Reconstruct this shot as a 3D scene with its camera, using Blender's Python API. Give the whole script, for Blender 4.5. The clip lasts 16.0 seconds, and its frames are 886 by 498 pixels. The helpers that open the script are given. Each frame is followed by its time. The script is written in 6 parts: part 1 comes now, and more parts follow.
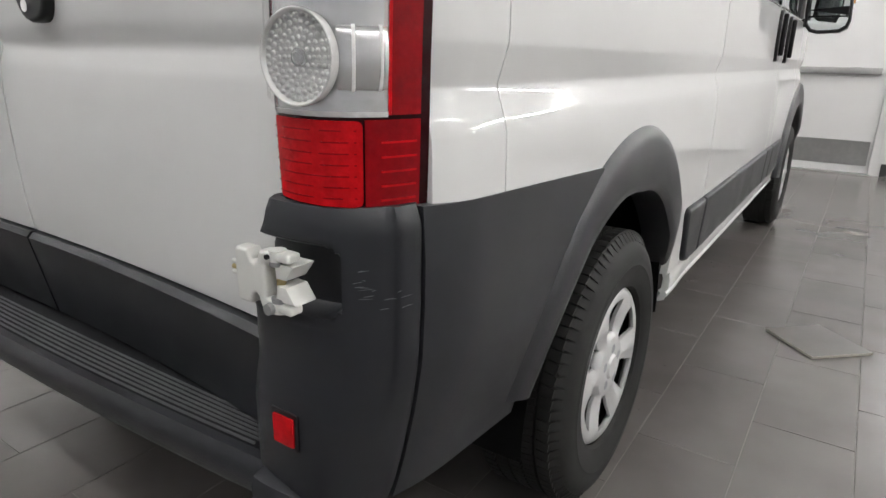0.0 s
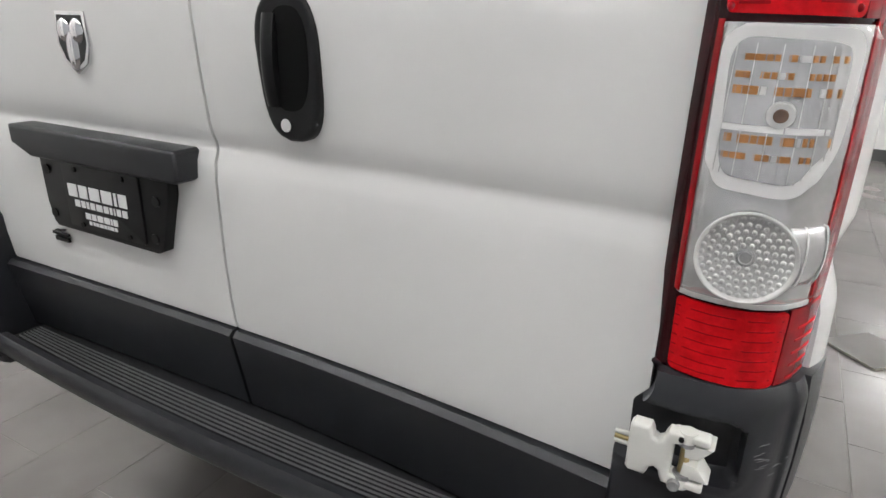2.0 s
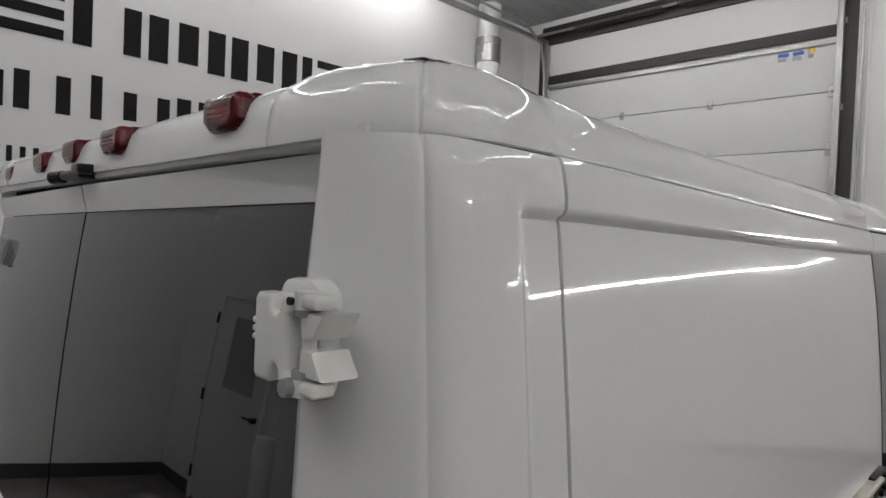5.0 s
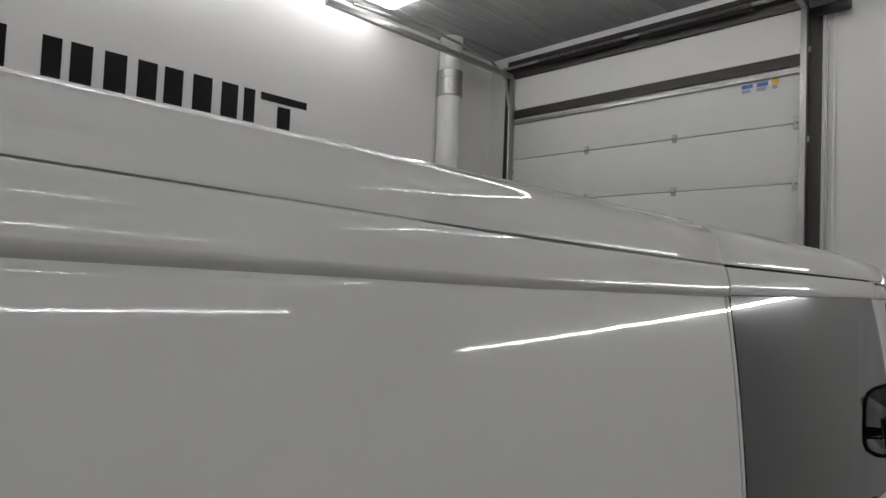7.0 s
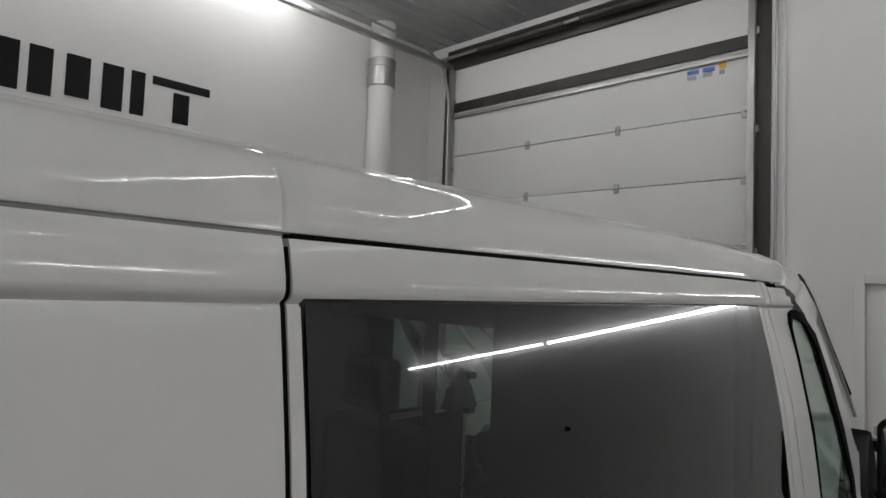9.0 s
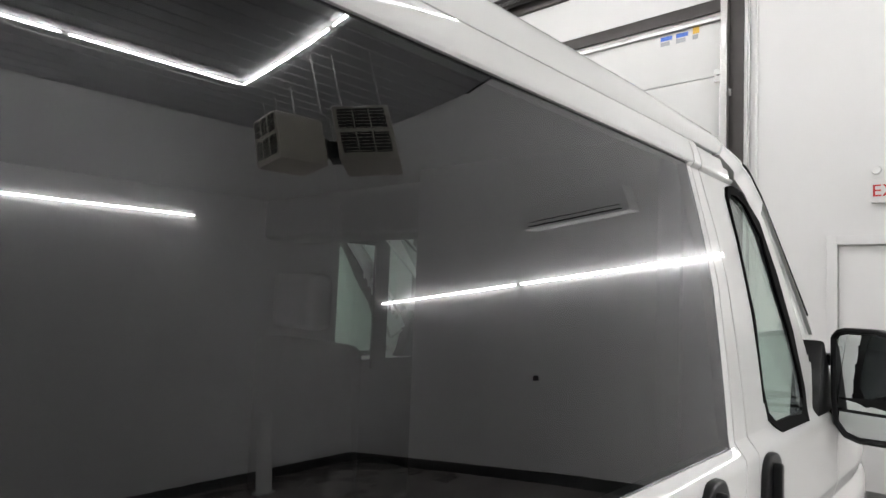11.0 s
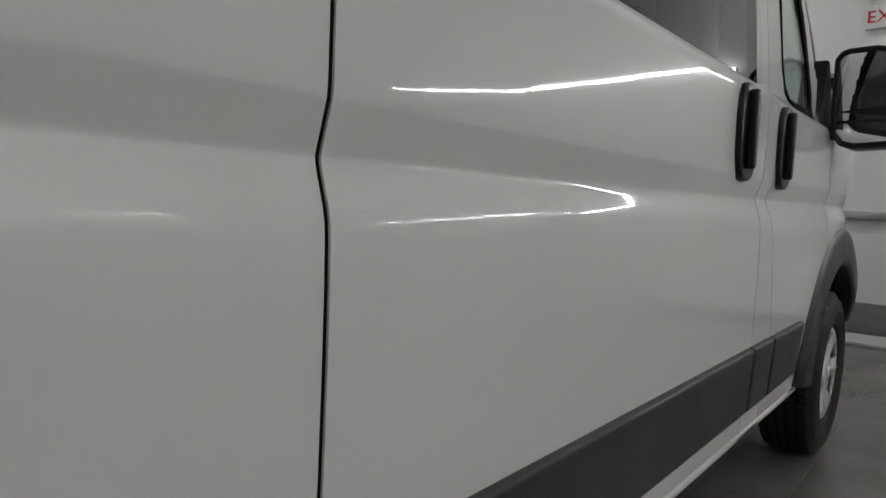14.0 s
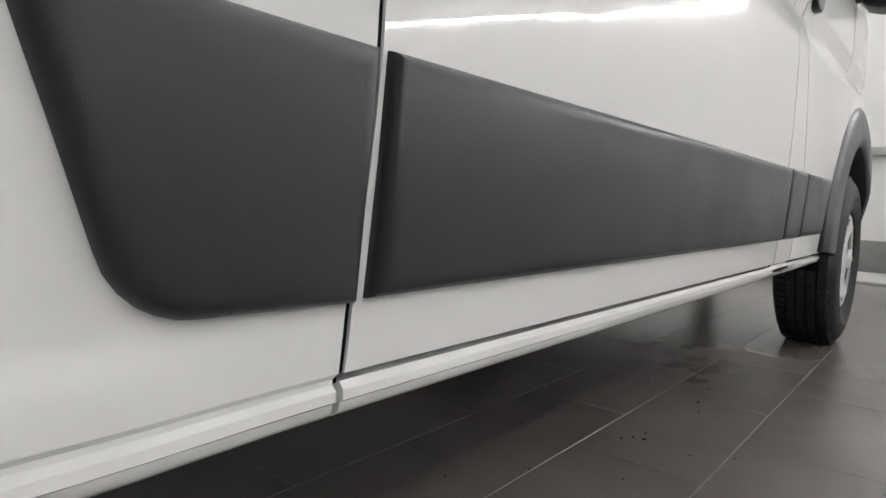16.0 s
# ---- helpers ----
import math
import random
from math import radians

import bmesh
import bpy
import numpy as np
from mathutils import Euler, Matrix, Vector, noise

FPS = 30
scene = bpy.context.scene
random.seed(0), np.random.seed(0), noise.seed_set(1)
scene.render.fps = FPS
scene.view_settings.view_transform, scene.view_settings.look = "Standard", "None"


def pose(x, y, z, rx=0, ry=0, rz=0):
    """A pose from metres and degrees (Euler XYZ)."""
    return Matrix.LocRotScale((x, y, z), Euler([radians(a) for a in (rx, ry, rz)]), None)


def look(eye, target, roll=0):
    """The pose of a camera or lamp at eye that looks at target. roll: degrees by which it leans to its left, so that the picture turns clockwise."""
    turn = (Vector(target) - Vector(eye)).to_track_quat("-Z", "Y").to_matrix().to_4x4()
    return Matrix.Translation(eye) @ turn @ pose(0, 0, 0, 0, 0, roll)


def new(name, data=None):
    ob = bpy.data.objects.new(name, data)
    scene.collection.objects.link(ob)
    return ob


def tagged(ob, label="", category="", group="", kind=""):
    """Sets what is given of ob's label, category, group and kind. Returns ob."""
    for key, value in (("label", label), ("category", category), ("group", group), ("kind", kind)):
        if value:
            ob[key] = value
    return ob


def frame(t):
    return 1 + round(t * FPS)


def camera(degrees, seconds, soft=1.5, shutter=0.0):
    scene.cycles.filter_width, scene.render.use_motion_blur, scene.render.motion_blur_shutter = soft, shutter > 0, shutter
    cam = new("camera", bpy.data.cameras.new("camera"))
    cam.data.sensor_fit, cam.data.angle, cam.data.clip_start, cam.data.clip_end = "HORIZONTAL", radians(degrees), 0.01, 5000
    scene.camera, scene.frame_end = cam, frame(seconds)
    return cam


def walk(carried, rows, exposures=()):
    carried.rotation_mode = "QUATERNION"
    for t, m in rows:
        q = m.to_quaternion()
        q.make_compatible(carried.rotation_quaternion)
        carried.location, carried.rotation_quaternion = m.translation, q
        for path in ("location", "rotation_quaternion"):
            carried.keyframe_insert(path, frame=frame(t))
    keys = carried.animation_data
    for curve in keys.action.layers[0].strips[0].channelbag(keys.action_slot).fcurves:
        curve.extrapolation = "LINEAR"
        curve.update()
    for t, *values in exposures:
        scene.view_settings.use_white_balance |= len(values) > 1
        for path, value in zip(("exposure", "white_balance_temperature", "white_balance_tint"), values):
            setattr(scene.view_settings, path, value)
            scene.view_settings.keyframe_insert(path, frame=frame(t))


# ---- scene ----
cam = camera(70.8, 16.0)
PATH = [
    (0, (1.41, -0.566, 1.102), (0.359, 1.029, 0.509), 1.2),
    (0.5, (1.257, -0.719, 1.128), (0.276, 0.893, 0.466), 1.1),
    (1, (1.11, -0.782, 1.163), (0.165, 0.846, 0.487), 1.0),
    (1.5, (0.964, -0.775, 1.187), (0.046, 0.865, 0.501), 1.2),
    (2, (0.9, -0.779, 1.334), (0.007, 0.87, 0.638), 1.4),
    (2.5, (0.944, -0.745, 1.487), (-0.012, 0.937, 0.982), 2.0),
    (3, (1.042, -0.697, 1.589), (-0.082, 0.925, 1.264), 2.2),
    (3.5, (1.139, -0.633, 1.726), (-0.121, 0.904, 1.502), 3.0),
    (4, (1.207, -0.551, 1.856), (-0.131, 0.928, 1.708), 2.7),
    (4.5, (1.245, -0.412, 1.943), (-0.137, 1.031, 1.859), 2.5),
    (5, (1.274, -0.305, 1.996), (-0.134, 1.116, 1.96), 2.4),
    (5.2, (1.283, -0.266, 2.001), (-0.129, 1.151, 1.992), 2.4),
    (7.3, (1.424, 0.528, 2.018), (0.012, 1.941, 2.113), 2.2),
    (7.5, (1.437, 0.636, 2.021), (0.028, 2.052, 2.119), 2.0),
    (8, (1.428, 0.906, 2.016), (0.031, 2.333, 2.122), 2.0),
    (8.2, (1.426, 0.993, 2.026), (0.033, 2.425, 2.135), 1.9),
    (10.3, (1.394, 1.673, 1.911), (0.015, 3.116, 2.039), 3.0),
    (10.5, (1.416, 1.651, 1.862), (0.042, 3.097, 1.995), 2.4),
    (11, (1.462, 1.604, 1.699), (0.097, 3.06, 1.83), 2.3),
    (11.5, (1.502, 1.493, 1.564), (0.146, 2.958, 1.687), 2.5),
    (12, (1.518, 1.308, 1.499), (0.169, 2.784, 1.537), 2.6),
    (12.5, (1.494, 1.248, 1.409), (0.163, 2.735, 1.288), 2.8),
    (13, (1.474, 1.267, 1.289), (0.152, 2.761, 1.145), 2.5),
    (13.5, (1.468, 1.291, 1.168), (0.154, 2.791, 1.008), 2.4),
    (14, (1.455, 1.292, 1.031), (0.151, 2.8, 0.87), 2.4),
    (14.5, (1.439, 1.275, 0.863), (0.147, 2.794, 0.703), 2.5),
    (15, (1.418, 1.275, 0.743), (0.138, 2.803, 0.578), 2.6),
    (15.5, (1.386, 1.292, 0.641), (0.115, 2.827, 0.478), 2.5),
    (16, (1.349, 1.312, 0.554), (0.083, 2.851, 0.383), 2.4),
]
EXPO = [(0.0, 0.4), (0.5, 0.65), (1.0, 0.72), (1.5, 0.8), (2.0, 0.62), (2.5, 0.34), (3.0, 0.33), (3.5, 0.26), (4.0, 0.12), (4.5, -0.3), (5.2, -0.93), (7.5, -1.33), (8.2, -1.35), (10.3, -0.45), (11.0, 0.05), (11.6, 0.12), (12.0, -0.2), (12.6, -0.62), (13.5, -1.02), (14.0, -0.98), (14.5, -0.9), (15.0, -0.36), (15.5, 0.04), (16.0, 0.3)]
walk(cam, [(t, look(eye, target, roll)) for t, eye, target, roll in PATH], EXPO)

# ---- world: the closed room is lit by its own lamps, the world only fills cracks ----
world = bpy.data.worlds.new("world")
scene.world = world
world.use_nodes = True
world.node_tree.nodes["Background"].inputs[0].default_value = (0.5, 0.52, 0.55, 1)
world.node_tree.nodes["Background"].inputs[1].default_value = 0.3
TUBE_POWER = 82.0

# ---- materials ----
def material(name, base, rough=0.5, metal=0.0, coat=0.0, coat_rough=0.03, grain=0.0, grain_scale=300.0, mottle=0.0,
             mottle_scale=3.0, peel=0.0, peel_scale=250.0, spec=0.5, rough_var=0.0, rand=0.0, soft=False, world_wide=False):
    m = bpy.data.materials.new(name)
    m.use_nodes = True
    nt = m.node_tree
    b = nt.nodes["Principled BSDF"]
    b.inputs["Base Color"].default_value = (*base, 1)
    b.inputs["Roughness"].default_value = rough
    b.inputs["Metallic"].default_value = metal
    b.inputs["Coat Weight"].default_value = coat
    b.inputs["Coat Roughness"].default_value = coat_rough
    b.inputs["Specular IOR Level"].default_value = spec
    tc = nt.nodes.new("ShaderNodeNewGeometry" if world_wide else "ShaderNodeTexCoord")
    co = tc.outputs["Position" if world_wide else "Object"]
    if mottle or rand:
        n = nt.nodes.new("ShaderNodeTexNoise")
        n.inputs["Scale"].default_value = mottle_scale
        n.inputs["Detail"].default_value = 3 if soft else 8
        n.inputs["Roughness"].default_value = 0.5 if soft else 0.65
        nt.links.new(co, n.inputs["Vector"])
        r = nt.nodes.new("ShaderNodeMapRange")
        r.inputs["From Min"].default_value, r.inputs["From Max"].default_value = 0.2, 0.8
        r.inputs["To Min"].default_value, r.inputs["To Max"].default_value = 1 - mottle, 1 + mottle
        nt.links.new(n.outputs["Fac"], r.inputs["Value"])
        out = r.outputs["Result"]
        if rand:
            oi = nt.nodes.new("ShaderNodeObjectInfo")
            r2 = nt.nodes.new("ShaderNodeMapRange")
            r2.inputs["To Min"].default_value, r2.inputs["To Max"].default_value = 1 - rand, 1 + rand
            nt.links.new(oi.outputs["Random"], r2.inputs["Value"])
            mm = nt.nodes.new("ShaderNodeMath")
            mm.operation = "MULTIPLY"
            nt.links.new(out, mm.inputs[0]), nt.links.new(r2.outputs["Result"], mm.inputs[1])
            out = mm.outputs[0]
        v = nt.nodes.new("ShaderNodeVectorMath")
        v.operation = "SCALE"
        v.inputs[0].default_value = base
        nt.links.new(out, v.inputs["Scale"])
        nt.links.new(v.outputs[0], b.inputs["Base Color"])
    if rough_var:
        n = nt.nodes.new("ShaderNodeTexNoise")
        n.inputs["Scale"].default_value = 6
        n.inputs["Detail"].default_value = 6
        nt.links.new(co, n.inputs["Vector"])
        r = nt.nodes.new("ShaderNodeMapRange")
        r.inputs["From Min"].default_value, r.inputs["From Max"].default_value = 0.3, 0.7
        r.inputs["To Min"].default_value, r.inputs["To Max"].default_value = rough - rough_var, rough + rough_var
        nt.links.new(n.outputs["Fac"], r.inputs["Value"])
        nt.links.new(r.outputs["Result"], b.inputs["Roughness"])
    if grain:
        n = nt.nodes.new("ShaderNodeTexNoise")
        n.inputs["Scale"].default_value = grain_scale
        n.inputs["Detail"].default_value = 4
        nt.links.new(co, n.inputs["Vector"])
        bp = nt.nodes.new("ShaderNodeBump")
        bp.inputs["Strength"].default_value, bp.inputs["Distance"].default_value = grain, 0.001
        nt.links.new(n.outputs["Fac"], bp.inputs["Height"])
        nt.links.new(bp.outputs["Normal"], b.inputs["Normal"])
    if peel:
        n = nt.nodes.new("ShaderNodeTexNoise")
        n.inputs["Scale"].default_value = peel_scale
        n.inputs["Detail"].default_value = 1
        nt.links.new(co, n.inputs["Vector"])
        bp = nt.nodes.new("ShaderNodeBump")
        bp.inputs["Strength"].default_value, bp.inputs["Distance"].default_value = peel, 0.0006
        nt.links.new(n.outputs["Fac"], bp.inputs["Height"])
        nt.links.new(bp.outputs["Normal"], b.inputs["Coat Normal"])
    return m


def glass(name, tint, gloss_ior=1.5, rough=0.0, sheen=(1, 1, 1), rise=5.0):
    m = bpy.data.materials.new(name)
    m.use_nodes = True
    nt = m.node_tree
    nt.nodes.remove(nt.nodes["Principled BSDF"])
    tr = nt.nodes.new("ShaderNodeBsdfTransparent")
    tr.inputs[0].default_value = (*tint, 1)
    gl = nt.nodes.new("ShaderNodeBsdfGlossy")
    gl.inputs["Roughness"].default_value = rough
    gl.inputs["Color"].default_value = (*sheen, 1)
    f0 = ((gloss_ior - 1) / (gloss_ior + 1)) ** 2
    lw = nt.nodes.new("ShaderNodeLayerWeight")
    lw.inputs["Blend"].default_value = 0.5
    pw = nt.nodes.new("ShaderNodeMath")
    pw.operation = "POWER"
    pw.inputs[1].default_value = rise
    fr = nt.nodes.new("ShaderNodeMath")
    fr.operation = "MULTIPLY_ADD"
    fr.inputs[1].default_value, fr.inputs[2].default_value = 1 - f0, f0
    nt.links.new(lw.outputs["Facing"], pw.inputs[0])
    nt.links.new(pw.outputs[0], fr.inputs[0])
    mx = nt.nodes.new("ShaderNodeMixShader")
    nt.links.new(fr.outputs[0], mx.inputs[0])
    nt.links.new(tr.outputs[0], mx.inputs[1])
    nt.links.new(gl.outputs[0], mx.inputs[2])
    nt.links.new(mx.outputs[0], nt.nodes["Material Output"].inputs["Surface"])
    return m


def glow(name, colour, strength):
    m = bpy.data.materials.new(name)
    m.use_nodes = True
    b = m.node_tree.nodes["Principled BSDF"]
    b.inputs["Base Color"].default_value = (0.9, 0.9, 0.9, 1)
    b.inputs["Emission Color"].default_value = (*colour, 1)
    b.inputs["Emission Strength"].default_value = strength
    return m


PAINT = material("white_van_paint", (0.76, 0.762, 0.748), 0.7, coat=1.0, coat_rough=0.012, mottle=0.012, mottle_scale=1.5, peel=0.026, peel_scale=230, spec=0.0)
PLASTIC = material("grained_black_plastic", (0.0150, 0.0158, 0.0192), 0.38, spec=0.47, grain=0.3, grain_scale=900, mottle=0.18, mottle_scale=5, rough_var=0.05)
TREAD = material("matt_black_step", (0.008, 0.008, 0.009), 0.6, spec=0.2, grain=0.3, grain_scale=700, mottle=0.2, mottle_scale=9)
# paler grey than the step itself, for its ribs
RIBGREY = material("grey_plastic_rib", (0.085, 0.085, 0.088), 0.42, spec=0.45, mottle=0.25, mottle_scale=18)
CHAMBER = material("silvered_lamp_chamber", (0.78, 0.78, 0.78), 0.16, metal=0.7, mottle=0.22, mottle_scale=28, grain=0.25, grain_scale=45)
SCUFF = material("pale_scuffed_plastic", (0.16, 0.16, 0.165), 0.7, mottle=0.3, mottle_scale=60)
SEALGREY = material("grey_sealer_and_shade", (0.24, 0.24, 0.24), 0.6, mottle=0.15, mottle_scale=12)
PLASTIC_SMOOTH = material("satin_black_plastic", (0.0062, 0.0062, 0.0068), 0.34, spec=0.32, mottle=0.1, mottle_scale=9)
# near black: real black trim, and the shade of gaps, slots and hollows
BLACK = material("black_trim_and_shade", (0.006, 0.006, 0.006), 0.95, mottle=0.2, spec=0.08)
RUBBER = material("tyre_rubber", (0.021, 0.0205, 0.0195), 0.66, spec=0.25, grain=0.4, grain_scale=250, mottle=0.35, mottle_scale=14)
SILVER = material("silver_wheel_paint", (0.68, 0.68, 0.67), 0.3, metal=0.35, coat=0.5, mottle=0.06, mottle_scale=20)
STEEL = material("galvanised_steel", (0.42, 0.42, 0.41), 0.4, metal=0.9, mottle=0.15, mottle_scale=12, rough_var=0.1)
RAILMETAL = material("anodised_rail_metal", (0.66, 0.62, 0.54), 0.38, metal=0.75, mottle=0.08, mottle_scale=10, grain=0.08, grain_scale=300)
CHROME = material("chrome", (0.85, 0.85, 0.86), 0.08, metal=1.0)
RUST = material("rusty_steel", (0.16, 0.09, 0.06), 0.75, metal=0.3, mottle=0.4, mottle_scale=25)
HINGEPAINT = material("white_hinge_paint", (0.70, 0.70, 0.66), 0.4, coat=0.4, coat_rough=0.15, mottle=0.05, mottle_scale=30)
BRASS = material("brass_pin", (0.50, 0.40, 0.20), 0.35, metal=0.9, mottle=0.1)
RED = material("red_lamp_plastic", (0.22, 0.003, 0.006), 0.14, spec=0.22, mottle=0.22, mottle_scale=60, grain=0.12, grain_scale=120)
MARKER = material("dark_red_marker_lens", (0.085, 0.0010, 0.0028), 0.10, spec=0.35, coat=0.2, mottle=0.2, mottle_scale=80)
REDRIB = material("bright_red_reflector", (0.47, 0.0045, 0.008), 0.16, spec=0.2, mottle=0.36, mottle_scale=60, grain=0.5, grain_scale=160)
REDDARK = material("dark_red_lamp_rim", (0.022, 0.002, 0.003), 0.1, spec=0.22, mottle=0.1)
CLEARCHROME = material("bright_reflector", (0.92, 0.92, 0.91), 0.12, metal=0.12, mottle=0.08, mottle_scale=50, grain=0.1, grain_scale=60)
LAMPWHITE = material("white_lamp_rim", (0.80, 0.80, 0.79), 0.25, coat=0.6, mottle=0.03, mottle_scale=30)
AMBER = material("amber_bulb", (0.44, 0.19, 0.055), 0.25, spec=0.4, mottle=0.25, mottle_scale=80)
FROST = material("frosted_lens", (0.70, 0.70, 0.685), 0.14, metal=0.2, mottle=0.15, mottle_scale=90, grain=0.2, grain_scale=200)
LENS = glass("clear_lamp_cover", (0.97, 0.97, 0.97), 1.45)
TINT = glass("privacy_glass", (0.008, 0.009, 0.009), 1.87, sheen=(0.97, 0.965, 1.0))
TINTSIDE = glass("side_privacy_glass", (0.23, 0.28, 0.26), 1.72, sheen=(0.98, 0.975, 1.0), rise=4.6)
CLEAR = glass("cab_glass", (0.84, 0.91, 0.875), 1.45)
MIRROR = material("mirror_glass", (0.62, 0.65, 0.64), 0.01, metal=1.0)
TRIM = material("dark_cab_trim", (0.006, 0.0062, 0.0065), 0.85, spec=0.12, mottle=0.2, mottle_scale=6)
FABRIC = material("dark_seat_fabric", (0.004, 0.004, 0.0045), 0.95, spec=0.05, grain=0.5, grain_scale=500, mottle=0.2, mottle_scale=20)
# darker and bluer than the other walls, for the bay and its vent
WALLBAY = material("blue_grey_wall", (0.42, 0.426, 0.448), 0.55, mottle=0.03, mottle_scale=1.2, grain=0.12, grain_scale=140)
WALL = material("white_wall_paint", (0.76, 0.755, 0.745), 0.55, mottle=0.025, mottle_scale=1.2, grain=0.12, grain_scale=140)
# an even grey, well below the white of the walls
CEILMAT = material("grey_corrugated_ceiling", (0.42, 0.425, 0.43), 0.5, mottle=0.06, mottle_scale=2)
GROUT = material("grey_grout", (0.185, 0.168, 0.152), 0.9, mottle=0.2, mottle_scale=20)
TILE = material("grey_porcelain_tile", (0.136, 0.124, 0.117), 0.24, mottle=0.26, mottle_scale=2.3, soft=True, world_wide=True, rand=0.06, grain=0.06, grain_scale=90)
BASE = material("dark_rubber_baseboard", (0.05, 0.05, 0.05), 0.5, mottle=0.15)
SIGNINK = material("black_sign_vinyl", (0.006, 0.006, 0.0065), 0.5, spec=0.15, mottle=0.1)
DOORWHITE = material("white_door_enamel", (0.74, 0.735, 0.725), 0.4, mottle=0.03, mottle_scale=2, grain=0.08, grain_scale=100)
PANELWHITE = material("white_garage_panel", (0.72, 0.72, 0.705), 0.45, mottle=0.03, mottle_scale=2, grain=0.25, grain_scale=60)
PVC = material("white_pvc", (0.74, 0.74, 0.72), 0.4, mottle=0.03, mottle_scale=4)
BROWNMETAL = material("dark_brown_metal", (0.035, 0.030, 0.028), 0.5, metal=0.2, mottle=0.2, mottle_scale=8)
HEATERMAT = material("beige_heater_enamel", (0.46, 0.43, 0.37), 0.5, mottle=0.08, mottle_scale=6)
TUBE = glow("led_tube", (1.0, 0.99, 0.985), TUBE_POWER)
STICKBLUE = material("blue_sticker", (0.03, 0.11, 0.5), 0.4, mottle=0.05)
STICKYEL = material("yellow_sticker", (0.7, 0.42, 0.03), 0.4, mottle=0.05)
STICKGREY = material("grey_sticker_print", (0.35, 0.36, 0.38), 0.5, mottle=0.05)
SIGNRED = material("red_sign_face", (0.6, 0.03, 0.03), 0.4, mottle=0.05)
WHITEINK = material("white_print", (0.8, 0.8, 0.8), 0.5, mottle=0.03)
CARD = material("grey_board", (0.16, 0.15, 0.142), 0.55, mottle=0.12, mottle_scale=10)
CARDEDGE = material("pale_board_edge", (0.42, 0.39, 0.34), 0.7, mottle=0.15, mottle_scale=30)
DIRT = material("dark_oil_drips", (0.02, 0.02, 0.02), 0.25, mottle=0.2)


# ---- mesh helpers ----
def mesh_of(bm, name, mat, smooth=True):
    bmesh.ops.recalc_face_normals(bm, faces=bm.faces)
    me = bpy.data.meshes.new(name)
    bm.to_mesh(me)
    bm.free()
    for m in (mat if isinstance(mat, (list, tuple)) else [mat]):
        me.materials.append(m)
    if smooth:
        me.polygons.foreach_set("use_smooth", [True] * len(me.polygons))
        me.set_sharp_from_angle(angle=radians(smooth if smooth is not True else 38))
    return me


BASES = {}


def thing(name, base, label, category, group="", kind=""):
    ob = new(name)
    ob.location = base
    ob.empty_display_size = 0.1
    BASES[ob.name] = Vector(base)
    return tagged(ob, label, category, group, kind)


def part(name, bm, mat, parent, label="", smooth=True):
    me = mesh_of(bm, name, mat, smooth)
    root = parent
    while root.parent:
        root = root.parent
    me.transform(Matrix.Translation(-BASES[root.name]))
    ob = new(name, me)
    ob.parent = parent
    return tagged(ob, label)


def solo(name, bm, mat, label, category, group="", kind="", smooth=True):
    """One mesh that is a thing of its own, with its origin at the middle of its base."""
    me = mesh_of(bm, name, mat, smooth)
    co = [v.co for v in me.vertices]
    lo = Vector([min(c[i] for c in co) for i in range(3)])
    hi = Vector([max(c[i] for c in co) for i in range(3)])
    base = Vector(((lo.x + hi.x) / 2, (lo.y + hi.y) / 2, lo.z))
    me.transform(Matrix.Translation(-base))
    ob = new(name, me)
    ob.location = base
    BASES[ob.name] = base
    return tagged(ob, label, category, group, kind)


def box(lo, hi, bevel=0.0, bm=None, seg=2):
    bm = bm or bmesh.new()
    lo, hi = Vector(lo), Vector(hi)
    d = hi - lo
    made = bmesh.ops.create_cube(bm, size=1, matrix=Matrix.Translation((lo + hi) / 2) @ Matrix.Diagonal((abs(d.x), abs(d.y), abs(d.z), 1)))
    if bevel:
        vs = set(made["verts"])
        es = [e for e in bm.edges if e.verts[0] in vs and e.verts[1] in vs]
        bmesh.ops.bevel(bm, geom=es, offset=bevel, segments=seg, affect="EDGES", profile=0.6)
    return bm


def rod(a, b, r, n=16, bm=None, r2=None):
    bm = bm or bmesh.new()
    a, b = Vector(a), Vector(b)
    d = b - a
    m = Matrix.Translation((a + b) / 2) @ d.to_track_quat("Z", "Y").to_matrix().to_4x4()
    bmesh.ops.create_cone(bm, cap_ends=True, segments=n, radius1=r, radius2=r if r2 is None else r2, depth=d.length, matrix=m)
    return bm


def pipe_path(pts, r, n=8, bm=None):
    bm = bm or bmesh.new()
    for a, b in zip(pts, pts[1:]):
        rod(a, b, r, n, bm)
        bmesh.ops.create_icosphere(bm, subdivisions=1, radius=r, matrix=Matrix.Translation(b))
    return bm


def slab(outline, axis, a, b, bevel=0.0, bm=None, seg=2):
    """A closed outline of 2D points, extruded along an axis from a to b. The outline's two axes are the others in order."""
    bm = bm or bmesh.new()

    def at(p, w):
        c = list(p)
        c.insert("xyz".index(axis), w)
        return c

    lo = [bm.verts.new(at(p, a)) for p in outline]
    hi = [bm.verts.new(at(p, b)) for p in outline]
    faces = [bm.faces.new(lo), bm.faces.new(hi)]
    n = len(outline)
    for i in range(n):
        faces.append(bm.faces.new((lo[i], lo[(i + 1) % n], hi[(i + 1) % n], hi[i])))
    if bevel:
        bmesh.ops.recalc_face_normals(bm, faces=faces)
        es = [e for e in faces[1].edges] + [e for e in faces[0].edges]
        bmesh.ops.bevel(bm, geom=es, offset=bevel, segments=seg, affect="EDGES", profile=0.6)
    return bm


